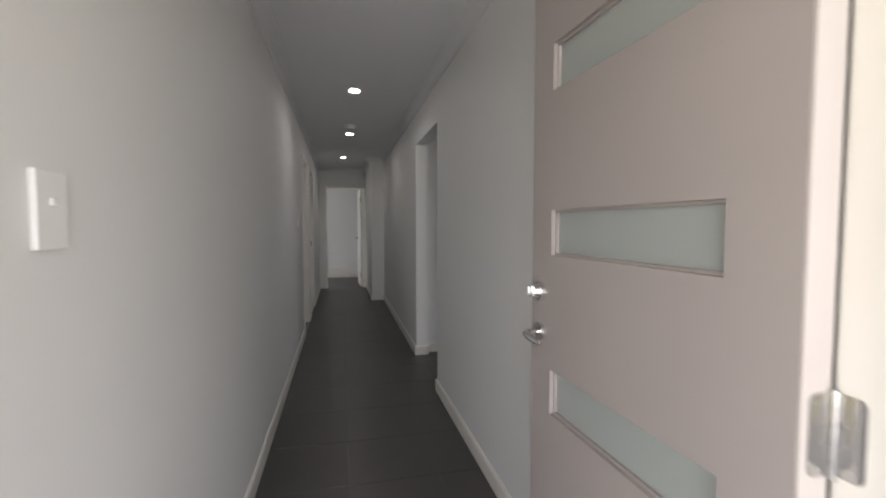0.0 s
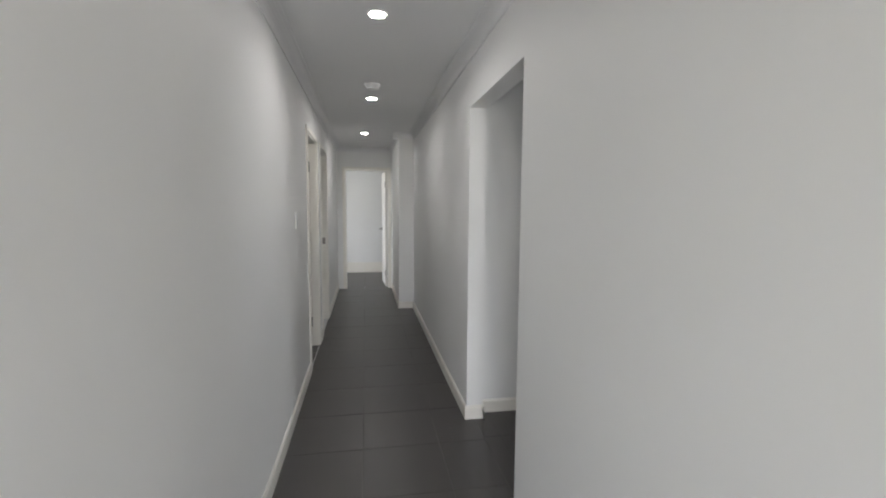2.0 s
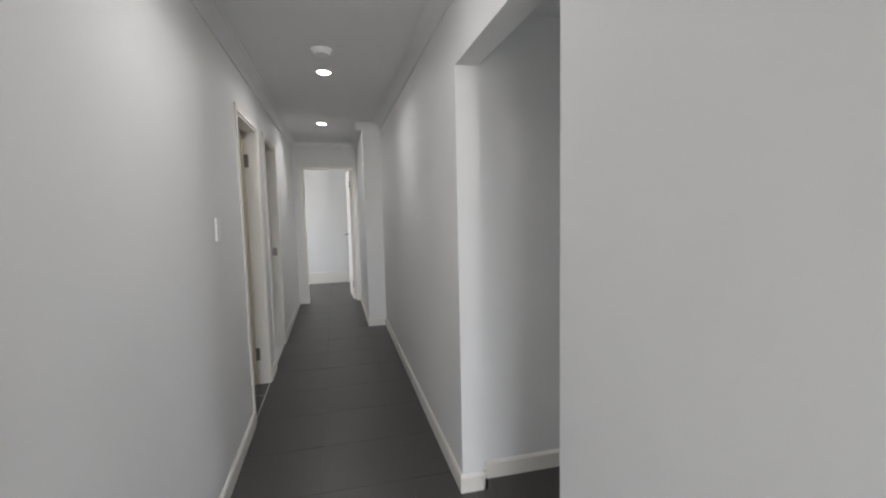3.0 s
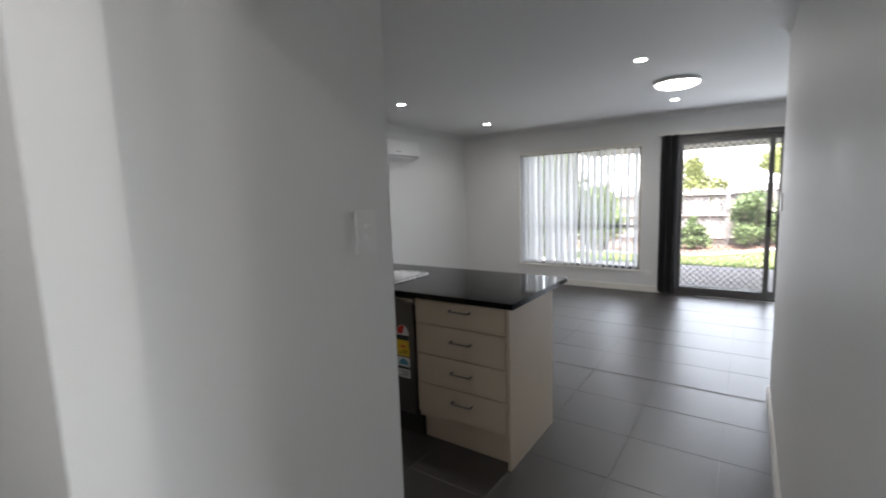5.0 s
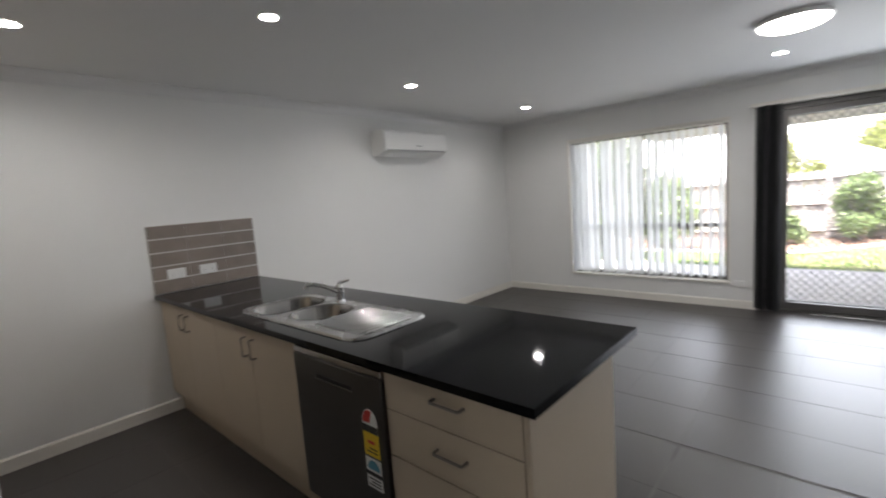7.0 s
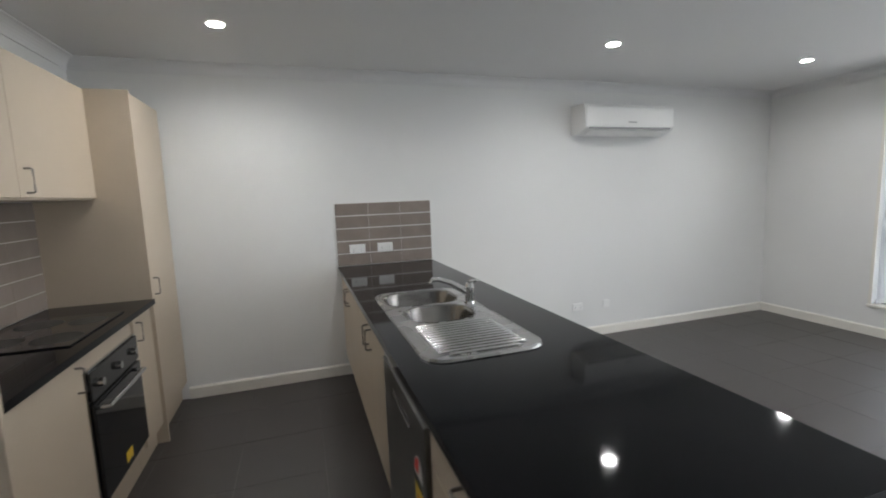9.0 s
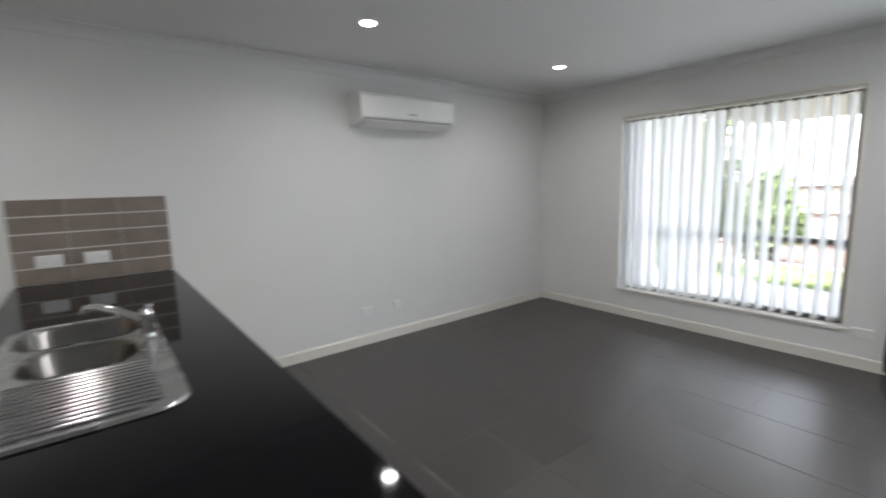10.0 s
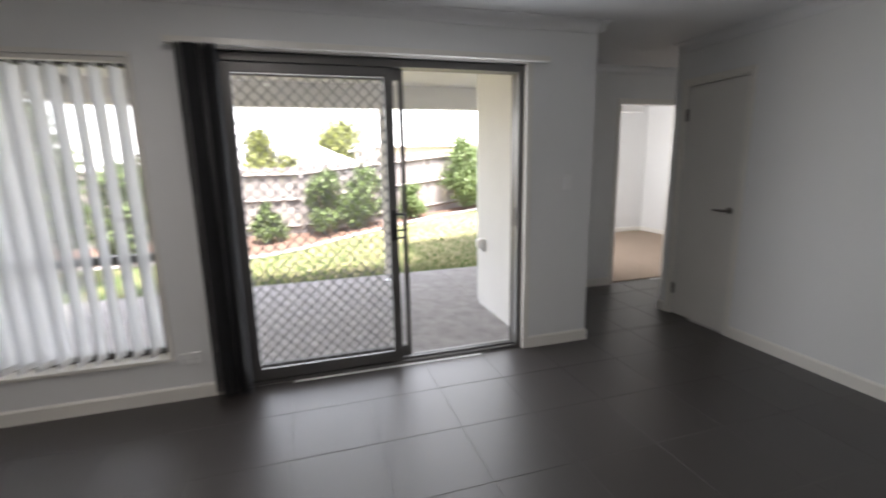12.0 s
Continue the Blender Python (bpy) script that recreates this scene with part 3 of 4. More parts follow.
endp = tagged(part("end_panel", boxes((2.262, 2.85, 4.392, 4.41, 0.0, 0.865), bev=0.001), LAMINATE), "beige laminate end panel of the peninsula bench", "panel")
backp = tagged(part("back_panel", boxes((2.834, 2.85, 4.4105, 7.488, 0.0, 0.865), bev=0.001), LAMINATE), "beige laminate back panel of the peninsula bench", "panel")

# worktop with the two bowl cut-outs left open under the sink
BZ0, BZ1 = 0.866, 0.896
SX0, SX1, SY_0, SY_1 = 2.325, 2.785, 5.225, 6.315
bm = bmesh.new()
ox0, ox1, oy0, oy1 = SX0 + 0.02, SX1 - 0.02, 5.62, SY_1 - 0.02
for x0, x1, y0, y1 in ((2.238, 3.022, 4.36, oy0), (2.238, 3.022, oy1, 7.488), (2.238, ox0, oy0, oy1), (ox1, 3.022, oy0, oy1)):
    box(bm, x0, x1, y0, y1, BZ0, BZ1)
bmesh.ops.remove_doubles(bm, verts=bm.verts, dist=0.0002)
tagged(part("worktop", bm, STONE), "polished black granite peninsula worktop with small flecks", "worktop")

# sink: rim sheet with two bowls and a ribbed drainer
sink = thing("kitchen_sink", "stainless steel double bowl sink with ribbed drainer", "sink")


def bowl(x0, x1, y0, y1, depth, r):
    bm = bmesh.new()
    rings = []
    for inset, z in ((-0.006, BZ1 + 0.0075), (0.0, BZ1 + 0.006), (0.006, BZ1 - 0.004), (0.016, BZ1 - depth + 0.03), (0.03, BZ1 - depth + 0.008), (0.055, BZ1 - depth)):
        rings.append([bm.verts.new((x, y, z)) for x, y in rounded(x0 + inset, x1 - inset, y0 + inset, y1 - inset, r - max(inset, 0) * 0.4)])
    n = len(rings[0])
    for a, b in zip(rings, rings[1:]):
        for k in range(n):
            bm.faces.new((a[k], a[(k + 1) % n], b[(k + 1) % n], b[k]))
    bm.faces.new(rings[-1])
    cyl(bm, ((x0 + x1) / 2, (y0 + y1) / 2, BZ1 - depth + 0.0005), ((x0 + x1) / 2, (y0 + y1) / 2, BZ1 - depth + 0.004), 0.04, 0.036, 24)
    return part("bowl", bm, BOWL, sink, "brushed steel bowl, its inside shade put into the colour", smooth=True)


B1 = (2.365, 2.735, 5.985, 6.285)
B2 = (2.40, 2.70, 5.665, 5.945)
bowl(*B1, 0.17, 0.10)
bowl(*B2, 0.15, 0.10)
# deck: a sheet with the bowls cut out
bm = bmesh.new()
zt = BZ1 + 0.006
outer = rounded(SX0 + 0.008, SX1 - 0.008, SY_0 + 0.008, SY_1 - 0.008, 0.085, 8)
loops = []
for o in (outer, rounded(*B1, 0.10), rounded(*B2, 0.10)):
    vs = [bm.verts.new((x, y, zt)) for x, y in o]
    loops += [bm.edges.new((vs[k], vs[(k + 1) % len(vs)])) for k in range(len(vs))]
bmesh.ops.triangle_fill(bm, edges=loops, use_beauty=True)
rim0 = [bm.verts.new((x, y, zt)) for x, y in outer]
rim1 = [bm.verts.new((x, y, zt + 0.003)) for x, y in rounded(SX0 + 0.004, SX1 - 0.004, SY_0 + 0.004, SY_1 - 0.004, 0.088, 8)]
rim2 = [bm.verts.new((x, y, BZ1 + 0.0005)) for x, y in rounded(SX0, SX1, SY_0, SY_1, 0.09, 8)]
for a, b in ((rim0, rim1), (rim1, rim2)):
    for k in range(len(a)):
        bm.faces.new((a[k], a[(k + 1) % len(a)], b[(k + 1) % len(a)], b[k]))
part("deck", bm, SINKSTEEL, sink)
# ribs in lighter steel than the deck: lit ridges, shaded valleys by colour
for k in range(13):
    y = 5.275 + k * 0.0285
    bm = bmesh.new()
    e = 0.03 if k < 1 else 0
    tube(bm, [(2.39 + e, y, zt - 0.001), (2.405 + e, y, zt + 0.002), (2.705 - e, y, zt + 0.002), (2.72 - e, y, zt - 0.001)], 0.0065, 10)
    part("drainer_rib", bm, STEEL, sink, smooth=True)

tap = thing("kitchen_tap", "chrome single lever mixer tap behind the sink", "tap", (2.742, 5.905, zt))
bm = bmesh.new()
cyl(bm, (0, 0, 0), (0, 0, 0.012), 0.028, 0.026, 24)
cyl(bm, (0, 0, 0.012), (0, 0, 0.085), 0.022, 0.023, 24)
cyl(bm, (0, 0, 0.085), (0, 0, 0.105), 0.023, 0.014, 24)
part("body", bm, CHROME, tap, smooth=True)
bm = bmesh.new()
tube(bm, [(0, 0, 0.045), (-0.035, 0.01, 0.075), (-0.085, 0.03, 0.105), (-0.135, 0.055, 0.122), (-0.165, 0.068, 0.122), (-0.174, 0.072, 0.103)], [0.016, 0.015, 0.013, 0.012, 0.012, 0.012], 14)
part("spout", bm, CHROME, tap, smooth=True)
bm = bmesh.new()
tube(bm, [(0, 0, 0.103), (0.0, -0.012, 0.113), (0.005, -0.05, 0.12), (0.01, -0.085, 0.13)], [0.010, 0.011, 0.008, 0.006], 10)
part("lever", bm, CHROME, tap, smooth=True)

# dishwasher
dw = thing("dishwasher", "graphite steel dishwasher under the bench with energy rating stickers", "dishwasher")
part("body", boxes((CX + 0.01, 2.82, 4.990, 5.585, 0.10, 0.862)), BLACK, dw)
door = part("door", boxes((2.246, CX + 0.008, 4.992, 5.583, 0.155, 0.822), bev=0.004), DWASH, dw)
part("top_strip", boxes((2.25, CX + 0.008, 4.992, 5.583, 0.826, 0.852), bev=0.003), STEEL, dw, "pale steel control edge")
part("grip_recess", boxes((2.2445, 2.25, 5.17, 5.41, 0.742, 0.757), bev=0.002), BLACK, door)
part("grip_lip", boxes((2.2425, 2.2455, 5.165, 5.415, 0.735, 0.7415), bev=0.001), STEEL, door, "steel lip under the grip")
part("plinth", boxes((2.30, 2.316, 4.992, 5.583, 0.0, 0.152)), BLACK, dw)
BLUE = mat("blue_print", (0.10, 0.30, 0.42), 0.5)
SKA, SKB, SKX = 5.028, 5.118, 2.2446
SKM = (SKA + SKB) / 2
bm = bmesh.new()
prism(bm, [(SKA, 0.60)] + [(SKM - 0.045 * math.cos(radians(a)), 0.635 + 0.058 * math.sin(radians(a))) for a in range(0, 181, 12)] + [(SKB, 0.60)], 'x', SKX, SKX + 0.001)
star = part("rating_sticker", bm, PAPER, door, "white domed star rating sticker with a red fan")
bm = bmesh.new()
prism(bm, [(SKM, 0.640)] + [(SKM - 0.041 * math.cos(radians(a)), 0.637 + 0.053 * math.sin(radians(a))) for a in range(70, 181, 10)], 'x', SKX - 0.0008, SKX - 0.0002)
part("star_fan", bm, RED, star)
part("print_band", boxes((SKX - 0.0008, SKX - 0.0002, SKA, SKB, 0.600, 0.630)), INK, star)
ener = part("energy_sticker", boxes((SKX, SKX + 0.001, SKA, SKB, 0.505, 0.599)), YELLOW, door, "yellow energy sticker with dark print")
part("print_mark", boxes((SKX - 0.0008, SKX - 0.0002, SKM - 0.02, SKM + 0.02, 0.556, 0.568)), RED, ener)
for k in range(2):
    part("print_bar", boxes((SKX - 0.0008, SKX - 0.0002, SKA + 0.012, SKB - 0.012 - 0.02 * k, 0.520 + 0.014 * k, 0.525 + 0.014 * k)), INK, ener)
wat = part("water_sticker", boxes((SKX, SKX + 0.001, SKA, SKB, 0.372, 0.496), bev=0.0), PAPER, door, "white and blue water rating sticker")
bm = bmesh.new()
prism(bm, [(SKM - 0.036 * math.cos(radians(a)), 0.450 + 0.038 * math.sin(radians(a))) for a in range(0, 181, 15)], 'x', SKX - 0.0008, SKX - 0.0002)
part("print_fan", bm, BLUE, wat)
part("print_band", boxes((SKX - 0.0008, SKX - 0.0002, SKA, SKB, 0.424, 0.440)), INK, wat)
for k in range(3):
    part("print_bar", boxes((SKX - 0.0008, SKX - 0.0002, SKA + 0.01, SKB - 0.01 - 0.015 * (k % 2), 0.382 + 0.013 * k, 0.387 + 0.013 * k)), INK, wat)

# splashback of the peninsula
sp = tagged(part("wall_splashback", boxes((2.243, 3.022, YA - 0.008, YA - 0.001, BZ1, 1.398)), WGROUT), "taupe tiled splashback with white grout at the bench end", "splashback", kind="structure")
for r in range(5):
    for c in range(3):
        w = 0.779 / 3
        x0 = 2.243 + c * w
        z0 = BZ1 + r * 0.1004
        part("tile", boxes((x0 + 0.001, x0 + w - 0.001, YA - 0.012, YA - 0.006, z0 + 0.004, z0 + 0.0965), bev=0.001), SPLASH, sp)

# ---- kitchen back run ----
KF = 1.10
pan = thing("pantry", "tall beige laminate pantry cupboard against the long wall", "cabinet")
part("body", boxes((0.612, KF - 0.018, 6.882, 7.486, 0.12, 2.08)), LAMINATE, pan)
part("side_panel", boxes((0.612, KF + 0.02, 6.864, 6.881, 0.0, 2.08)), LAMINATE, pan)
part("kickboard", boxes((1.04, 1.056, 6.882, 7.486, 0.0, 0.12)), LAMINATE, pan)
pd = part("door", boxes((KF - 0.017, KF + 0.001, 6.885, 7.47, 0.14, 2.078), bev=0.0015), LAMINATE, pan)
bar_handle(pd, (KF + 0.001, 6.99, 0.95), (0, 0, 1), (1, 0, 0), 0.10)


def back_unit(name, label, y0, y1, doors, z0=0.12, z1=0.856, x1=KF, hz=0.77, kick=True, cat="cabinet"):
    t = thing(name, label, cat)
    part("body", boxes((0.612, x1 - 0.018, y0, y1, z0, z1)), LAMINATE, t)
    if kick:
        part("kickboard", boxes((1.04, 1.056, y0, y1, 0.0, z0)), LAMINATE, t)
    for ya, yb, hy in doors:
        dd = part("door", boxes((x1 - 0.017, x1 + 0.001, ya + 0.0015, yb - 0.0015, z0 + 0.01, z1 - 0.004), bev=0.0015), LAMINATE, t)
        bar_handle(dd, (x1 + 0.001, hy, hz), (0, 0, 1), (1, 0, 0), 0.10)
    return t


back_unit("base_cabinet", "beige laminate base cabinet between oven and pantry", 6.57, 6.862, [(6.57, 6.862, 6.61)])
back_unit("base_cabinet", "beige laminate base cabinet beside the fridge space", 5.432, 5.985, [(5.432, 5.985, 5.93)])
back_unit("overhead_cabinet", "beige laminate overhead cupboard above the cooktop bench", 5.432, 6.15, [(5.432, 5.79, 5.75), (5.79, 6.15, 5.83)], 1.48, 2.08, 0.91, 1.56, False)
back_unit("overhead_cabinet", "beige laminate overhead cupboard beside the pantry", 6.15, 6.862, [(6.15, 6.862, 6.20)], 1.48, 2.08, 0.91, 1.56, False)
fp = tagged(part("fridge_panel", boxes((0.612, 1.138, 5.413, 5.431, 0.0, 2.08), bev=0.001), LAMINATE), "tall beige laminate panel beside the empty fridge space", "panel")
back_unit("overhead_cabinet", "beige laminate cupboard over the empty fridge space", 4.395, 5.412, [(4.395, 4.903, 4.86), (4.903, 5.412, 4.95)], 1.845, 2.08, 1.12, 1.93, False)
bm = boxes((0.612, 1.132, 5.433, 6.862, BZ0 - 0.002, BZ1 - 0.002), bev=0.001)
tagged(part("worktop", bm, STONE), "polished black granite worktop along the kitchen wall", "worktop")
sb = tagged(part("wall_splashback_rear", boxes((0.611, 0.617, 5.433, 6.862, BZ1 - 0.001, 1.479)), WGROUT), "taupe tiled splashback behind the cooktop", "splashback", kind="structure")
for r in range(6):
    for c in range(5):
        w = 1.429 / 5
        y0 = 5.433 + c * w
        z0 = BZ1 + r * 0.0972
        part("tile", boxes((0.615, 0.621, y0 + 0.001, y0 + w - 0.001, z0 + 0.002, z0 + 0.095), bev=0.001), SPLASH, sb)
oven = thing("oven", "black glass built-in oven with steel handle and a yellow sticker", "oven")
part("body", boxes((0.66, KF - 0.012, 5.99, 6.566, 0.12, 0.856)), LAMINATE, oven)
part("surround", boxes((KF - 0.011, KF + 0.002, 5.995, 6.565, 0.19, 0.775), bev=0.002), STEEL, oven)
od = part("door", boxes((KF + 0.003, KF + 0.018, 6.005, 6.555, 0.20, 0.635), bev=0.004), BLACKGLASS, oven)
pnl = part("control_panel", boxes((KF + 0.003, KF + 0.014, 6.005, 6.555, 0.645, 0.768), bev=0.003), BLACKGLASS, oven)
for y in (6.08, 6.28, 6.48):
    bm = bmesh.new()
    cyl(bm, (KF + 0.014, y, 0.705), (KF + 0.034, y, 0.705), 0.02, 0.017, 20)
    part("knob", bm, STEEL, pnl, "round steel knob", smooth=True)
bm = bmesh.new()
tube(bm, [(KF + 0.018, 6.06, 0.60), (KF + 0.05, 6.06, 0.60), (KF + 0.052, 6.28, 0.60), (KF + 0.05, 6.50, 0.60), (KF + 0.018, 6.50, 0.60)], 0.010, 10)
part("handle", bm, STEEL, od, "steel bar handle", smooth=True)
part("sticker", boxes((KF + 0.0185, KF + 0.0195, 6.24, 6.32, 0.235, 0.285)), YELLOW, od, "yellow sticker")
part("kickboard", boxes((1.04, 1.056, 5.99, 6.566, 0.0, 0.12)), LAMINATE, oven)
ct = thing("cooktop", "black ceramic glass cooktop flush on the worktop", "cooktop")
part("glass", boxes((0.68, 1.07, 5.99, 6.57, BZ1 - 0.0015, BZ1 + 0.005), bev=0.002), BLACKGLASS, ct)
for x, y, r in ((0.78, 6.13, 0.075), (0.97, 6.13, 0.09), (0.78, 6.42, 0.09), (0.97, 6.42, 0.075)):
    bm = bmesh.new()
    cyl(bm, (x, y, BZ1 + 0.004), (x, y, BZ1 + 0.0056), r, seg=28)
    part("hob_zone", bm, BLACK, ct)

# ---- air conditioner ----
ac = thing("air_conditioner", "white wall-mounted split air conditioner on the long wall", "air conditioner", (0, 0, 0))
AX0, AX1 = 4.405, 5.375
bm = bmesh.new()
prism(bm, [(YA, 1.93), (YA, 2.185), (YA - 0.16, 2.185), (YA - 0.195, 2.175), (YA - 0.208, 2.15), (YA - 0.214, 1.985), (YA - 0.20, 1.965), (YA - 0.08, 1.925)], 'x', AX0, AX1)
part("body", bm, WHITEP, ac, smooth=True)
bm = bmesh.new()
prism(bm, [(YA - 0.2155, 1.99), (YA - 0.2195, 1.99), (YA - 0.2135, 2.15), (YA - 0.2095, 2.15)], 'x', AX0 + 0.012, AX1 - 0.012)
part("front_panel", bm, WHITEP, ac)
bm = bmesh.new()
prism(bm, [(YA - 0.205, 1.958), (YA - 0.21, 1.952), (YA - 0.10, 1.912), (YA - 0.095, 1.919)], 'x', AX0 + 0.05, AX1 - 0.05)
part("louvre", bm, WHITEP, ac)
# no real slot: a grey strip draws the shade of the air outlet
part("outlet_gap_shade", boxes((AX0 + 0.04, AX1 - 0.04, YA - 0.2165, YA - 0.2, 1.967, 1.980)), ACGREY, ac, "grey strip in place of the shade in the air gap")
part("badge", boxes((4.86, 4.95, YA - 0.2185, YA - 0.214, 2.02, 2.03)), ACGREY, ac, "small grey badge")

# ---- window and its blind ----
win = tagged(new("window_1"), "dark bronze aluminium sliding window beside the sliding door", "window", kind="structure")
Y0, Y1, Z0, Z1 = 4.67, 6.47, 0.29, 2.04
fx0, fx1 = XW + 0.09, XW + 0.15
bm = boxes((fx0, fx1, Y0, Y0 + 0.04, Z0, Z1), (fx0, fx1, Y1 - 0.04, Y1, Z0, Z1), (fx0, fx1, Y0 + 0.04, Y1 - 0.04, Z0, Z0 + 0.04), (fx0, fx1, Y0 + 0.04, Y1 - 0.04, Z1 - 0.04, Z1),
           (fx0, fx1, Y0 + 0.04, Y1 - 0.04, 0.885, 0.93), (fx0 + 0.015, fx1 - 0.015, 5.558, 5.582, 0.93, Z1 - 0.04))
part("window_frame", bm, BRONZE, win)
for a, b, c, d in ((Y0 + 0.04, Y1 - 0.04, Z0 + 0.04, 0.885), (Y0 + 0.04, 5.558, 0.93, Z1 - 0.04), (5.582, Y1 - 0.04, 0.93, Z1 - 0.04)):
    g = part("pane", boxes((fx0 + 0.027, fx0 + 0.033, a, b, c, d)), PANE, win, "clear glass")
    g.visible_shadow = False
part("window_sill", boxes((XW - 0.018, fx0, Y0 - 0.03, Y1 + 0.03, Z0 - 0.022, Z0 + 0.001), bev=0.003), TRIM, win)
bm = boxes((XW - 0.010, XW, Y0 - 0.022, Y0 + 0.002, Z0, Z1 + 0.022), (XW - 0.010, XW, Y1 - 0.002, Y1 + 0.022, Z0, Z1 + 0.022), (XW - 0.010, XW, Y0 + 0.002, Y1 - 0.002, Z1 - 0.002, Z1 + 0.022))
part("reveal_trim", bm, TRIM, win)

blind = thing("vertical_blind", "pale grey-white fabric vertical blind, half turned, across the window", "blind")
part("head_rail", boxes((XW + 0.006, XW + 0.046, Y0 + 0.01, Y1 - 0.01, Z1 - 0.03, Z1 - 0.003), bev=0.002), TRIM, blind)


def vane(parent, x, y, z0, z1, ang, w=0.127, m=FABRIC, twist=0.0):
    bm = bmesh.new()
    cols = []
    n = 6
    for z, a in ((z0, ang + twist), ((z0 + z1) / 2, ang + twist * 0.4), (z1, ang)):
        row = []
        for k in range(n + 1):
            u = (k / n - 0.5)
            c = 0.010 * (1 - 4 * u * u)
            ca, sa = math.cos(a), math.sin(a)
            row.append(bm.verts.new((x + u * w * sa + c * ca, y + u * w * ca - c * sa, z)))
        cols.append(row)
    for a, b in zip(cols, cols[1:]):
        for k in range(n):
            bm.faces.new((a[k], a[k + 1], b[k + 1], b[k]))
    bmesh.ops.solidify(bm, geom=bm.faces[:], thickness=0.0008)
    v = part("vane", bm, m, parent, smooth=True)
    return v


rng = random.Random(4)
NV = 19
for k in range(NV):
    y = Y1 - 0.06 - k * (Y1 - Y0 - 0.13) / (NV - 1)
    a = radians((-69 if y > 5.6 else -77) + rng.uniform(-5, 5))
    yv = y + rng.uniform(-0.01, 0.01)
    tw = radians(rng.uniform(-8, 8))
    v = vane(blind, XW + 0.026, yv, Z0 + 0.018, Z1 - 0.05, a, twist=tw)
    bm = boxes((-0.0022, 0.0022, -0.058, 0.058, -0.018, 0.018), bev=0.001)
    bm.transform(Matrix.Translation((XW + 0.026 + 0.008 * math.cos(a + tw), yv - 0.008 * math.sin(a + tw), Z0 + 0.036)) @ pose(0, 0, 0, 0, 0, -math.degrees(a + tw)))
    part("bottom_weight", bm, WHITEP, v, "white bottom weight in the hem")
    part("carrier", boxes((XW + 0.020, XW + 0.032, yv - 0.006, yv + 0.006, Z1 - 0.052, Z1 - 0.029)), WHITEP, blind)

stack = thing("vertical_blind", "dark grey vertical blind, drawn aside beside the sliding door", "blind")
part("head_rail", boxes((XW - 0.085, XW - 0.045, 2.12, 4.46, 2.105, 2.14), bev=0.002), TRIM, stack, "white head rail")
part("rail_bracket", boxes((XW - 0.045, XW - 0.001, 2.25, 2.29, 2.11, 2.135), (XW - 0.045, XW - 0.001, 3.3, 3.34, 2.11, 2.135), (XW - 0.045, XW - 0.001, 4.4, 4.44, 2.11, 2.135)), TRIM, stack)
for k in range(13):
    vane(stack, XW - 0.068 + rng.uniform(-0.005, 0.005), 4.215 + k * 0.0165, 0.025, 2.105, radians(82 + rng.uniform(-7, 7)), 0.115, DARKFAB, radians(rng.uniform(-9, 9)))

# ---- sliding door ----
sd = tagged(new("door_sliding"), "dark bronze sliding glass door with diamond grille security screen, slid half open", "sliding door", kind="structure")
fx0, fx1 = XW + 0.03, XW + 0.14
bm = boxes((fx0, fx1, 2.26, 2.305, 0, 2.10), (fx0, fx1, 4.255, 4.30, 0, 2.10), (fx0, fx1, 2.305, 4.255, 2.05, 2.10), (fx0, fx1, 2.305, 4.255, -0.005, 0.022), (fx0 + 0.03, fx0 + 0.036, 2.305, 4.255, 0.022, 0.036))
part("outer_frame", bm, BRONZE, sd)
part("lining", boxes((XW - 0.012, fx0, 2.215, 2.262, 0, 2.105), (XW - 0.012, fx0, 2.262, 4.30, 2.10, 2.13), bev=0.002), TRIM, sd, "white timber lining")
bm = boxes((fx0 + 0.075, fx0 + 0.105, 3.120, 3.150, 0.03, 2.05), (fx0 + 0.075, fx0 + 0.105, 4.20, 4.255, 0.03, 2.05), (fx0 + 0.075, fx0 + 0.105, 3.150, 4.20, 0.03, 0.11), (fx0 + 0.075, fx0 + 0.105, 3.150, 4.20, 1.98, 2.05))
part("glass_leaf_frame", bm, BRONZE, sd)
g = part("pane", boxes((fx0 + 0.087, fx0 + 0.093, 3.150, 4.20, 0.11, 1.98)), PANE, sd, "clear glass")
g.visible_shadow = False
SA, SB = 3.20, 4.22
bm = boxes((fx0 + 0.01, fx0 + 0.035, SA, SA + 0.06, 0.03, 2.045), (fx0 + 0.01, fx0 + 0.035, SB - 0.06, SB, 0.03, 2.045), (fx0 + 0.01, fx0 + 0.035, SA + 0.06, SB - 0.06, 0.03, 0.105), (fx0 + 0.01, fx0 + 0.035, SA + 0.06, SB - 0.06, 1.985, 2.045), bev=0.002)
scr = part("screen_frame", bm, BRONZE, sd)
ya, yb, za, zb, p = SA + 0.06, SB - 0.06, 0.105, 1.985, 0.077
for sgn in (1, -1):
    c = -4.0
    while c < 7.0:
        f0, f1 = (za - c) * sgn, (zb - c) * sgn
        s0, s1 = max(ya, min(f0, f1)), min(yb, max(f0, f1))
        if s1 - s0 > 0.004:
            gx = fx0 + 0.022 + 0.002 * sgn
            part("grille_bar", tube(bmesh.new(), [(gx, s0, sgn * s0 + c), (gx, s1, sgn * s1 + c)], 0.0035, 4), GRILLE, scr)
        c += p
bm = bmesh.new()
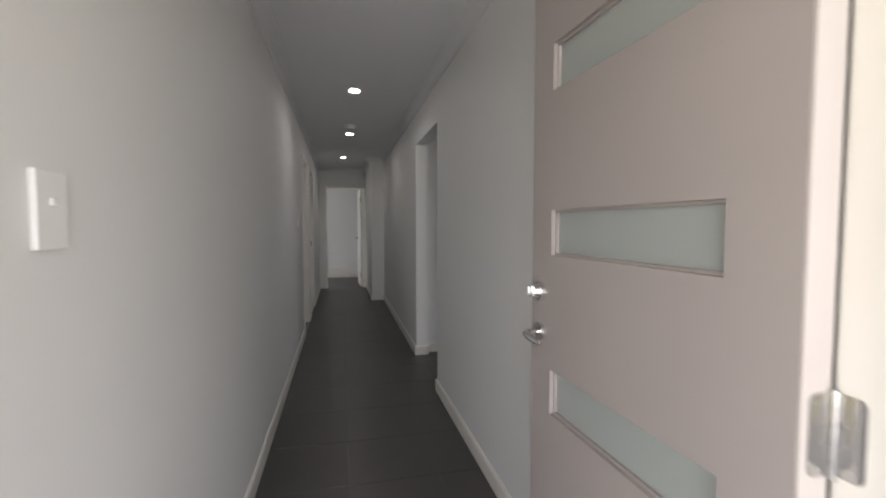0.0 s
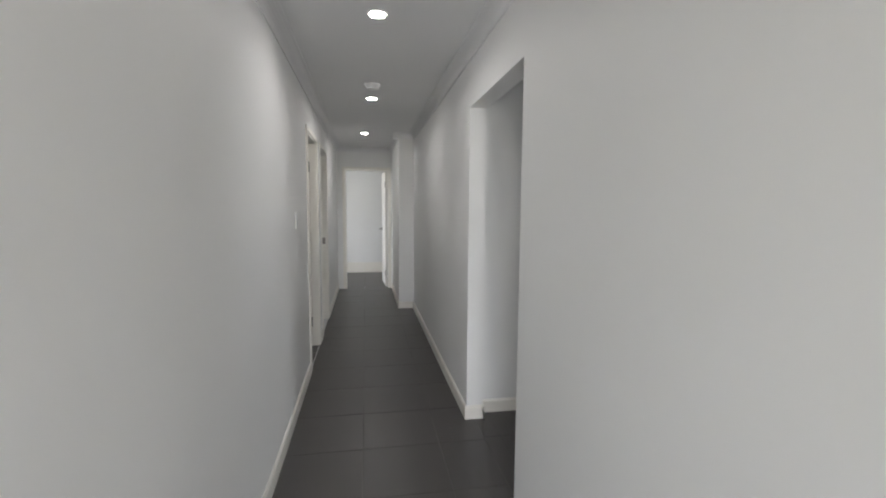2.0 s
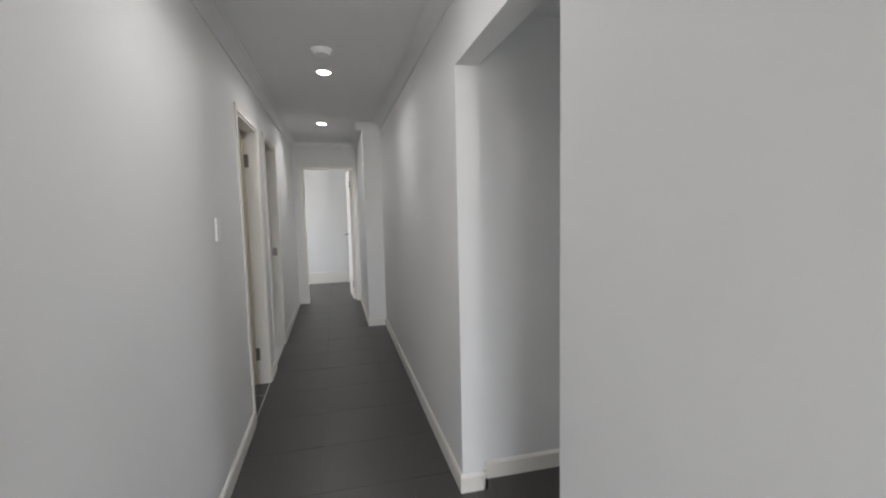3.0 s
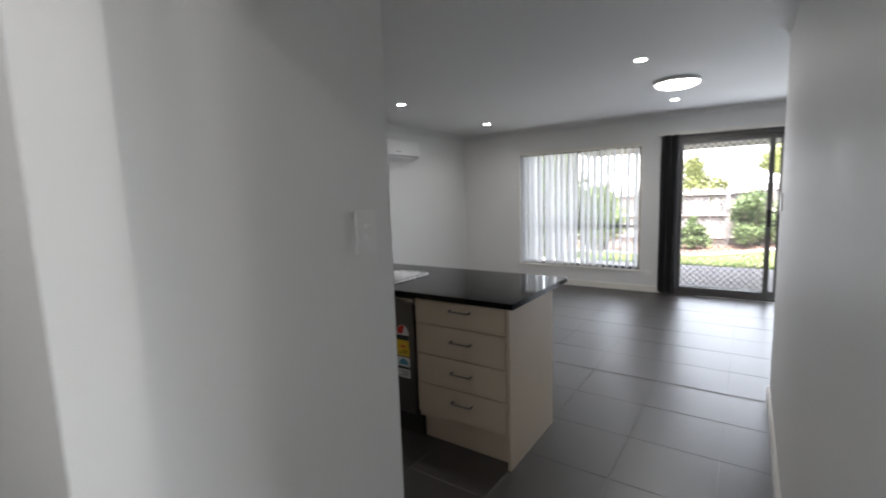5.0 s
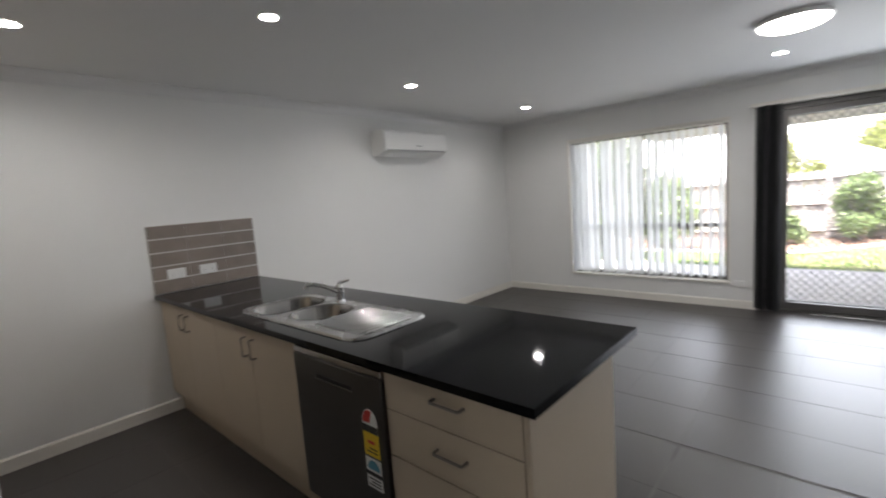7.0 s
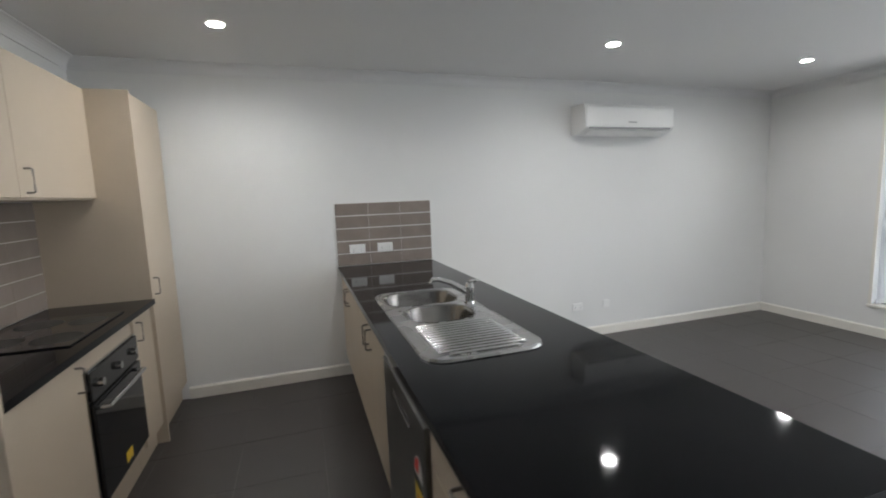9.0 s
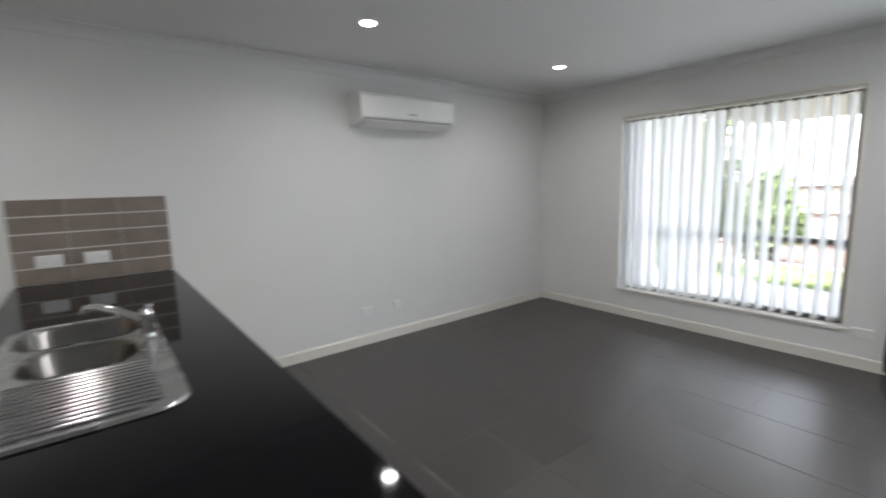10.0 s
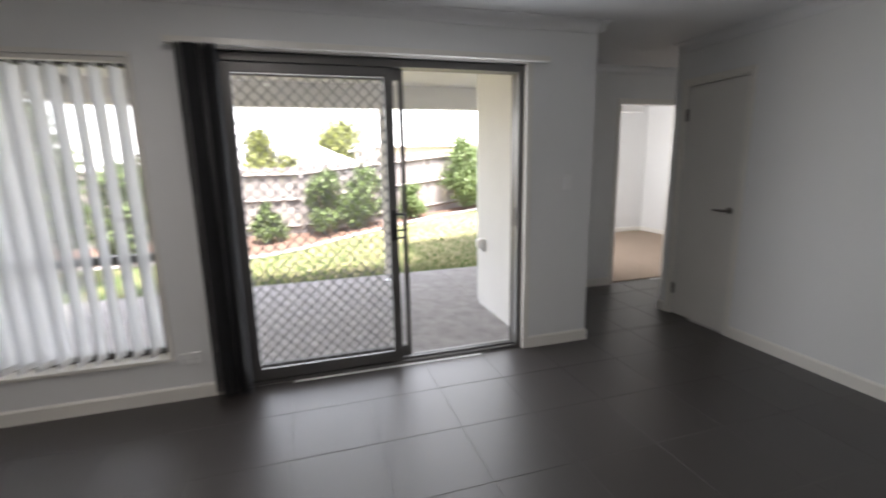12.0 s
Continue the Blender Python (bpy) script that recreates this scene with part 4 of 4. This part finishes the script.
tube(bm, [(fx0 + 0.006, SA + 0.02, 1.105), (fx0 - 0.012, SA - 0.035, 1.10), (fx0 - 0.012, SA - 0.042, 1.085), (fx0 - 0.012, SA - 0.042, 0.955), (fx0 - 0.012, SA - 0.035, 0.94), (fx0 + 0.006, SA + 0.02, 0.935)], 0.008, 10)
tube(bm, [(fx0 - 0.012, SA - 0.04, 0.99), (fx0 + 0.004, SA + 0.015, 0.99)], 0.007, 8)
box(bm, fx0 - 0.002, fx0 + 0.01, SA + 0.012, SA + 0.05, 0.92, 1.13, 0.002)
part("screen_handle", bm, BLACK, scr, "black D pull with lock", smooth=True)
part("latch", boxes((fx0 + 0.02, fx0 + 0.05, 2.304, 2.312, 0.96, 1.10)), BLACK, sd, "black lock keep")


# ---- outside ----
def ground_z(x, y):
    t = min(1, max(0, (x - 9.6) / 5.0))
    return -0.10 + t * max(-0.30, min(0.8, 0.10 - 0.10 * y)) - 0.02


bm = bmesh.new()
xs = [-60, -30, -12, -4] + [i * 1.0 for i in range(-2, 31)] + [40, 60, 100, 200, 400]
ys = [-300, -120, -60, -30, -15] + [i * 1.0 for i in range(-12, 21)] + [30, 60, 120, 300]
grid = [[bm.verts.new((x, y, ground_z(x, y))) for y in ys] for x in xs]
for i in range(len(xs) - 1):
    for j in range(len(ys) - 1):
        bm.faces.new((grid[i][j], grid[i + 1][j], grid[i + 1][j + 1], grid[i][j + 1]))
structure("ground", bm, LAWN, "green mown back lawn", "lawn")
structure("patio", boxes((XW + 0.2, 9.75, 2.10, 7.9, -0.35, -0.035), (8.30, 9.75, 0.73, 2.099, -0.35, -0.035)), CONCRETE, "grey exposed aggregate concrete patio", "patio")
structure("path_entry", boxes((-2.2, 2.6, -8, 0.25, -0.3, -0.02)), CONCRETE, "grey concrete entry path", "path")
structure("trim_sill", boxes((XW + 0.14, XW + 0.21, 2.26, 4.30, -0.04, -0.004)), STEEL, "pale aluminium door sill", "sill")
def bed_front(y):
    """Curved front edge of the garden bed."""
    return (13.0 if y > 4.7 else 16.1 - 3.1 * math.exp((y - 4.7) / 2.4)) + 0.06 * math.sin(y * 2.3)


bm = bmesh.new()
mul = []
for i in range(49):
    y = -9 + 0.5 * i
    xa = bed_front(y)
    mul.append([bm.verts.new((xa + k * (17.6 - xa) / 5, y, ground_z(xa + k * (17.6 - xa) / 5, y) + 0.035 + 0.02 * math.sin(3 * y + k))) for k in range(6)])
for a, b in zip(mul, mul[1:]):
    for k in range(5):
        bm.faces.new((a[k], b[k], b[k + 1], a[k + 1]))
edge = bmesh.new()
tube(edge, [(bed_front(-3 + 0.25 * k) - 0.03, -3 + 0.25 * k, ground_z(bed_front(-3 + 0.25 * k), -3 + 0.25 * k) + 0.03) for k in range(49)], 0.05, 6)
structure("trim_bed_edging", edge, CONCRETE, "pale concrete edging along the garden bed", "edging")
structure("garden_bed", bm, MULCH, "brown bark mulch bed along the fence", "garden bed")

roof = tagged(new("patio_roof"), "white lined patio roof with a pale fascia beam", "patio roof", kind="structure")
part("soffit", boxes((XW + 0.2, 9.75, 2.10, 6.15, 2.36, 2.42), (8.29, 9.75, 0.72, 2.10, 2.36, 2.42)), RENDER, roof)
part("fascia_beam", boxes((9.55, 9.72, -1.0, 6.15, 2.10, 2.36), (XW + 0.2, 9.55, 6.02, 6.15, 2.10, 2.36)), RENDER, roof)
post = thing("patio_post", "slim white steel patio post on a stirrup foot", "post", (9.45, 2.86, -0.035))
part("shaft", boxes((-0.045, 0.045, -0.045, 0.045, 0.09, 2.135), bev=0.004), TRIM, post)
bm = boxes((-0.05, 0.05, -0.05, 0.05, 0, 0.008))
cyl(bm, (0, 0, 0.008), (0, 0, 0.09), 0.012)
part("stirrup", bm, STEEL, post)
structure("wall_bedroom_outside", boxes((XW + 0.2, 8.2, 2.10, 2.12, -0.1, 2.36)), RENDER, "white rendered outside wall by the patio", "wall")

obox = thing("outdoor_outlet", "small white weatherproof outlet on the outside wall", "power outlet", (8.05, 2.12, 0.62))
part("box", boxes((-0.05, 0.05, 0, 0.05, -0.06, 0.06), bev=0.01), WHITEP, obox)
part("cover", boxes((-0.045, 0.045, 0.05, 0.075, -0.03, 0.055), bev=0.008), WHITEP, obox)

fence = thing("fence", "weathered grey timber paling fence with three rails behind the garden bed", "fence")
pal = boxes((-0.008, 0.008, -0.048, 0.048, -0.15, 1.80))
pm = mesh_of("paling", pal, FENCE)
pal2 = boxes((-0.008, 0.008, -0.048, 0.048, -0.15, 1.77))
pm2 = mesh_of("paling", pal2, FENCE)
FA, FB = Vector((15.9, 11.0)), Vector((17.2, -9.0))
NP = 190
for k in range(NP):
    q = FA.lerp(FB, k / NP)
    ob = new("paling", pm if k % 3 else pm2)
    ob.parent = fence
    ob.location = (q.x + 0.008 * (k % 2), q.y, ground_z(q.x, q.y))
    ob.rotation_euler = (radians(rng.uniform(-0.6, 0.6)), 0, math.atan2(FB.x - FA.x, FA.y - FB.y))
for z in (0.25, 0.95, 1.60):
    bm = bmesh.new()
    n = 20
    tube(bm, [(FA.lerp(FB, k / n).x - 0.04, FA.lerp(FB, k / n).y, ground_z(*FA.lerp(FB, k / n)) + z) for k in range(n + 1)], 0.045, 4)
    part("rail", bm, FENCE, fence)
for k in range(0, 9):
    q = FA.lerp(FB, k / 8.5)
    z = ground_z(q.x, q.y)
    part("post", boxes((q.x - 0.13, q.x - 0.03, q.y - 0.05, q.y + 0.05, z - 0.1, z + 1.74), bev=0.004), FENCE, fence)


def leaves(name, parent, blobs, count, size, material, seed):
    """A crown of many small pointed leaves spread through several clumps."""
    r = np.random.RandomState(seed)
    w = np.array([b[3] ** 2 for b in blobs])
    idx = r.choice(len(blobs), count, p=w / w.sum())
    B = np.array(blobs)[idx]
    d = r.normal(size=(count, 3))
    d /= np.linalg.norm(d, axis=1)[:, None]
    rad = B[:, 3:4] * (r.uniform(0.08, 1.35, (count, 1)) ** 0.7)
    c = B[:, :3] + d * rad * np.array([1, 1, B[0, 4] if len(blobs[0]) > 4 else 1.0])
    u = r.normal(size=(count, 3)) + d * 0.6
    u /= np.linalg.norm(u, axis=1)[:, None]
    v = np.cross(u, r.normal(size=(count, 3)))
    v /= np.linalg.norm(v, axis=1)[:, None]
    s = size * r.uniform(0.6, 1.3, (count, 1))
    V = np.stack([c - u * s, c + v * s * 0.38, c + u * s, c - v * s * 0.38], 1).reshape(-1, 3)
    me = bpy.data.meshes.new(name)
    me.from_pydata(V.tolist(), [], [(4 * i, 4 * i + 1, 4 * i + 2, 4 * i + 3) for i in range(count)])
    me.materials.append(material)
    ob = new(name, me)
    ob.parent = parent
    return ob


def plant(name, label, x, y, h, w, count, size, material, seed, cat="shrub", trunk=0.15):
    r = random.Random(seed)
    t = thing(name, label, cat, (x, y, ground_z(x, y)))
    bm = bmesh.new()
    stems = 5
    for k in range(stems):
        a = 2 * math.pi * k / stems + r.uniform(-0.4, 0.4)
        e = w * 0.33 * r.uniform(0.5, 1)
        tube(bm, [(0.03 * math.cos(a), 0.03 * math.sin(a), -0.05), (e * 0.35 * math.cos(a), e * 0.35 * math.sin(a), h * 0.35), (e * math.cos(a), e * math.sin(a), h * r.uniform(0.65, 0.85))], [0.03 * h / 1.5, 0.02 * h / 1.5, 0.006], 6)
    part("trunk", bm, BARK, t)
    blobs = []
    n = 26
    for k in range(n):
        u = (k + r.random()) / n
        a, e = r.uniform(0, 6.28), w * 0.40 * math.sqrt(r.uniform(0.1, 1))
        f = math.sin(math.pi * min(1, 0.28 + 0.66 * u)) ** 0.8
        blobs.append((e * f * math.cos(a), e * f * math.sin(a), h * (trunk + (0.95 - trunk) * u), w * r.uniform(0.13, 0.22) * (0.55 + 0.45 * f), 1.0))
    leaves("crown", t, blobs, count * 2, size, material, seed)
    return t


plant("shrub", "dense green garden shrub in the mulch bed", 15.6, 3.35, 1.62, 1.30, 3600, 0.05, LEAF, 11)
plant("shrub", "dense green garden shrub in the mulch bed", 15.7, 2.33, 1.60, 1.30, 3600, 0.05, LEAF, 12)
plant("shrub", "low sparse green garden shrub in the mulch bed", 15.2, 4.75, 0.95, 0.9, 1300, 0.05, LEAF, 13)
plant("shrub", "small green shrub in front of the fence", 16.1, 1.0, 0.95, 0.9, 1300, 0.05, LEAF, 14)
plant("shrub", "tall green shrub at the end of the garden bed", 16.2, -0.6, 2.05, 1.75, 4200, 0.055, LEAF, 15)
plant("shrub", "tall green screening shrub outside the window", 10.9, 7.4, 2.7, 1.9, 4500, 0.06, LEAF, 16)
plant("shrub", "tall green screening shrub outside the window", 12.3, 8.6, 3.1, 2.2, 4500, 0.065, LEAF, 17)
plant("shrub", "green leafy shrub outside the window", 13.4, 6.9, 1.9, 1.5, 3200, 0.06, LEAF, 18)
plant("tree", "tall leafy tree standing near the garden fence", 13.0, 10.4, 5.2, 3.6, 6000, 0.08, LEAF, 19, "tree", 0.35)
plant("tree", "yellow-green tree showing above the fence", 18.6, 4.9, 2.9, 1.8, 4000, 0.06, LEAFY, 20, "tree", 0.4)
plant("tree", "leafy tree beyond the neighbouring roofs", 34.0, 1.6, 4.3, 3.6, 6000, 0.10, LEAFY, 21, "tree", 0.3)


def house(label, x, y, w, d, eave, ridge):
    z = ground_z(x, y) - 0.95
    t = thing("house", label, "house", (x, y, z))
    part("wall", boxes((-d / 2, d / 2, -w / 2, w / 2, -0.3, eave)), BRICK, t)
    o = 0.45
    bm = bmesh.new()
    b = [bm.verts.new(p) for p in ((-d / 2 - o, -w / 2 - o, eave), (d / 2 + o, -w / 2 - o, eave), (d / 2 + o, w / 2 + o, eave), (-d / 2 - o, w / 2 + o, eave))]
    k = w / 2 - d / 2
    r0, r1 = bm.verts.new((0, -max(k, 0.3), ridge)), bm.verts.new((0, max(k, 0.3), ridge))
    for f in ((b[0], b[1], r0), (b[1], b[2], r1, r0), (b[2], b[3], r1), (b[3], b[0], r0, r1), (b[3], b[2], b[1], b[0])):
        bm.faces.new(f)
    part("roof", bm, ROOF, t, "pale sheet metal hip roof")
    for yy in (-w * 0.28, w * 0.2):
        wo = part("window", boxes((-d / 2 - 0.03, -d / 2 + 0.05, yy - 0.8, yy + 0.8, 0.9, 2.1)), BRONZE, t)
        part("pane", boxes((-d / 2 - 0.036, -d / 2 - 0.031, yy - 0.75, yy + 0.75, 0.95, 2.05)), BLACKGLASS, wo)
    return t


house("pale neighbouring house with a light metal hip roof behind the fence", 25.5, 6.5, 10, 8, 2.5, 4.6)
house("pale house with light metal hip roof further along the fence", 27.0, -4.5, 11, 8, 2.6, 4.7)


gr = np.random.RandomState(5)
NB = 42000
gy = gr.uniform(-2.5, 8.5, NB)
gx = 9.78 + gr.uniform(0, 1, NB) ** 1.7 * (np.array([bed_front(b) for b in gy]) - 9.85)
gz = np.array([ground_z(a, b) for a, b in zip(gx, gy)])
ga, gh, gl = gr.uniform(0, 6.28, NB), gr.uniform(0.025, 0.075, NB), gr.uniform(-0.03, 0.03, (NB, 2))
gw = 0.005
GV = np.stack([np.stack([gx - gw * np.cos(ga), gy - gw * np.sin(ga), gz], 1), np.stack([gx + gw * np.cos(ga), gy + gw * np.sin(ga), gz], 1),
               np.stack([gx + gl[:, 0], gy + gl[:, 1], gz + gh], 1)], 1).reshape(-1, 3)
gme = bpy.data.meshes.new("grass")
gme.from_pydata(GV.tolist(), [], [(3 * i, 3 * i + 1, 3 * i + 2) for i in range(NB)])
gme.materials.append(GRASS)
tagged(new("grass", gme), "short uneven green grass blades of the back lawn", "grass", kind="stuff")


# ---- floor tiles ----
P = 0.452
cache = {}
fl = bpy.data.objects["floor"]


def tile_at(x0, x1, y0, y1):
    g = 0.002
    w, d = round(x1 - x0 - 2 * g, 4), round(y1 - y0 - 2 * g, 4)
    if w < 0.02 or d < 0.02:
        return
    key = (w, d)
    if key not in cache:
        bm = bmesh.new()
        h, c = 0.0085, 0.0008
        prism(bm, [(-w / 2, -h), (w / 2, -h), (w / 2, -c), (w / 2 - c, 0), (-w / 2 + c, 0), (-w / 2, -c)], 'y', -d / 2, d / 2)
        cache[key] = mesh_of("tile", bm, TILE)
    ob = new("tile", cache[key])
    ob.parent = fl
    ob.location = ((x0 + x1) / 2, (y0 + y1) / 2, 0.0004 * math.sin(37 * x0 + 17 * y0))


def lay(xa, xb, ya, yb, ox, oy):
    """Tiles of the lattice through (ox, oy), cut to the rectangle."""
    i0, i1 = math.floor((xa - ox) / P), math.ceil((xb - ox) / P)
    j0, j1 = math.floor((ya - oy) / P), math.ceil((yb - oy) / P)
    for i in range(i0, i1):
        for j in range(j0, j1):
            tile_at(max(xa, ox + i * P), min(xb, ox + i * P + P), max(ya, oy + j * P), min(yb, oy + j * P + P))


lay(-0.72, 0.555, 0.25, 11.05, 0.27, 2.578)
LX, LY = 3.368, 3.958
lay(0.555, 3.80, 3.21, 4.40, LX, LY)
lay(1.04, 2.34, 4.40, YA, LX, LY)
lay(2.84, 3.80, 4.40, YA, LX, LY)
lay(3.80, XW + 0.03, YS - 0.09, YA, LX, LY)
lay(XW + 0.03, 8.25, -1.6, 1.70, LX, LY)
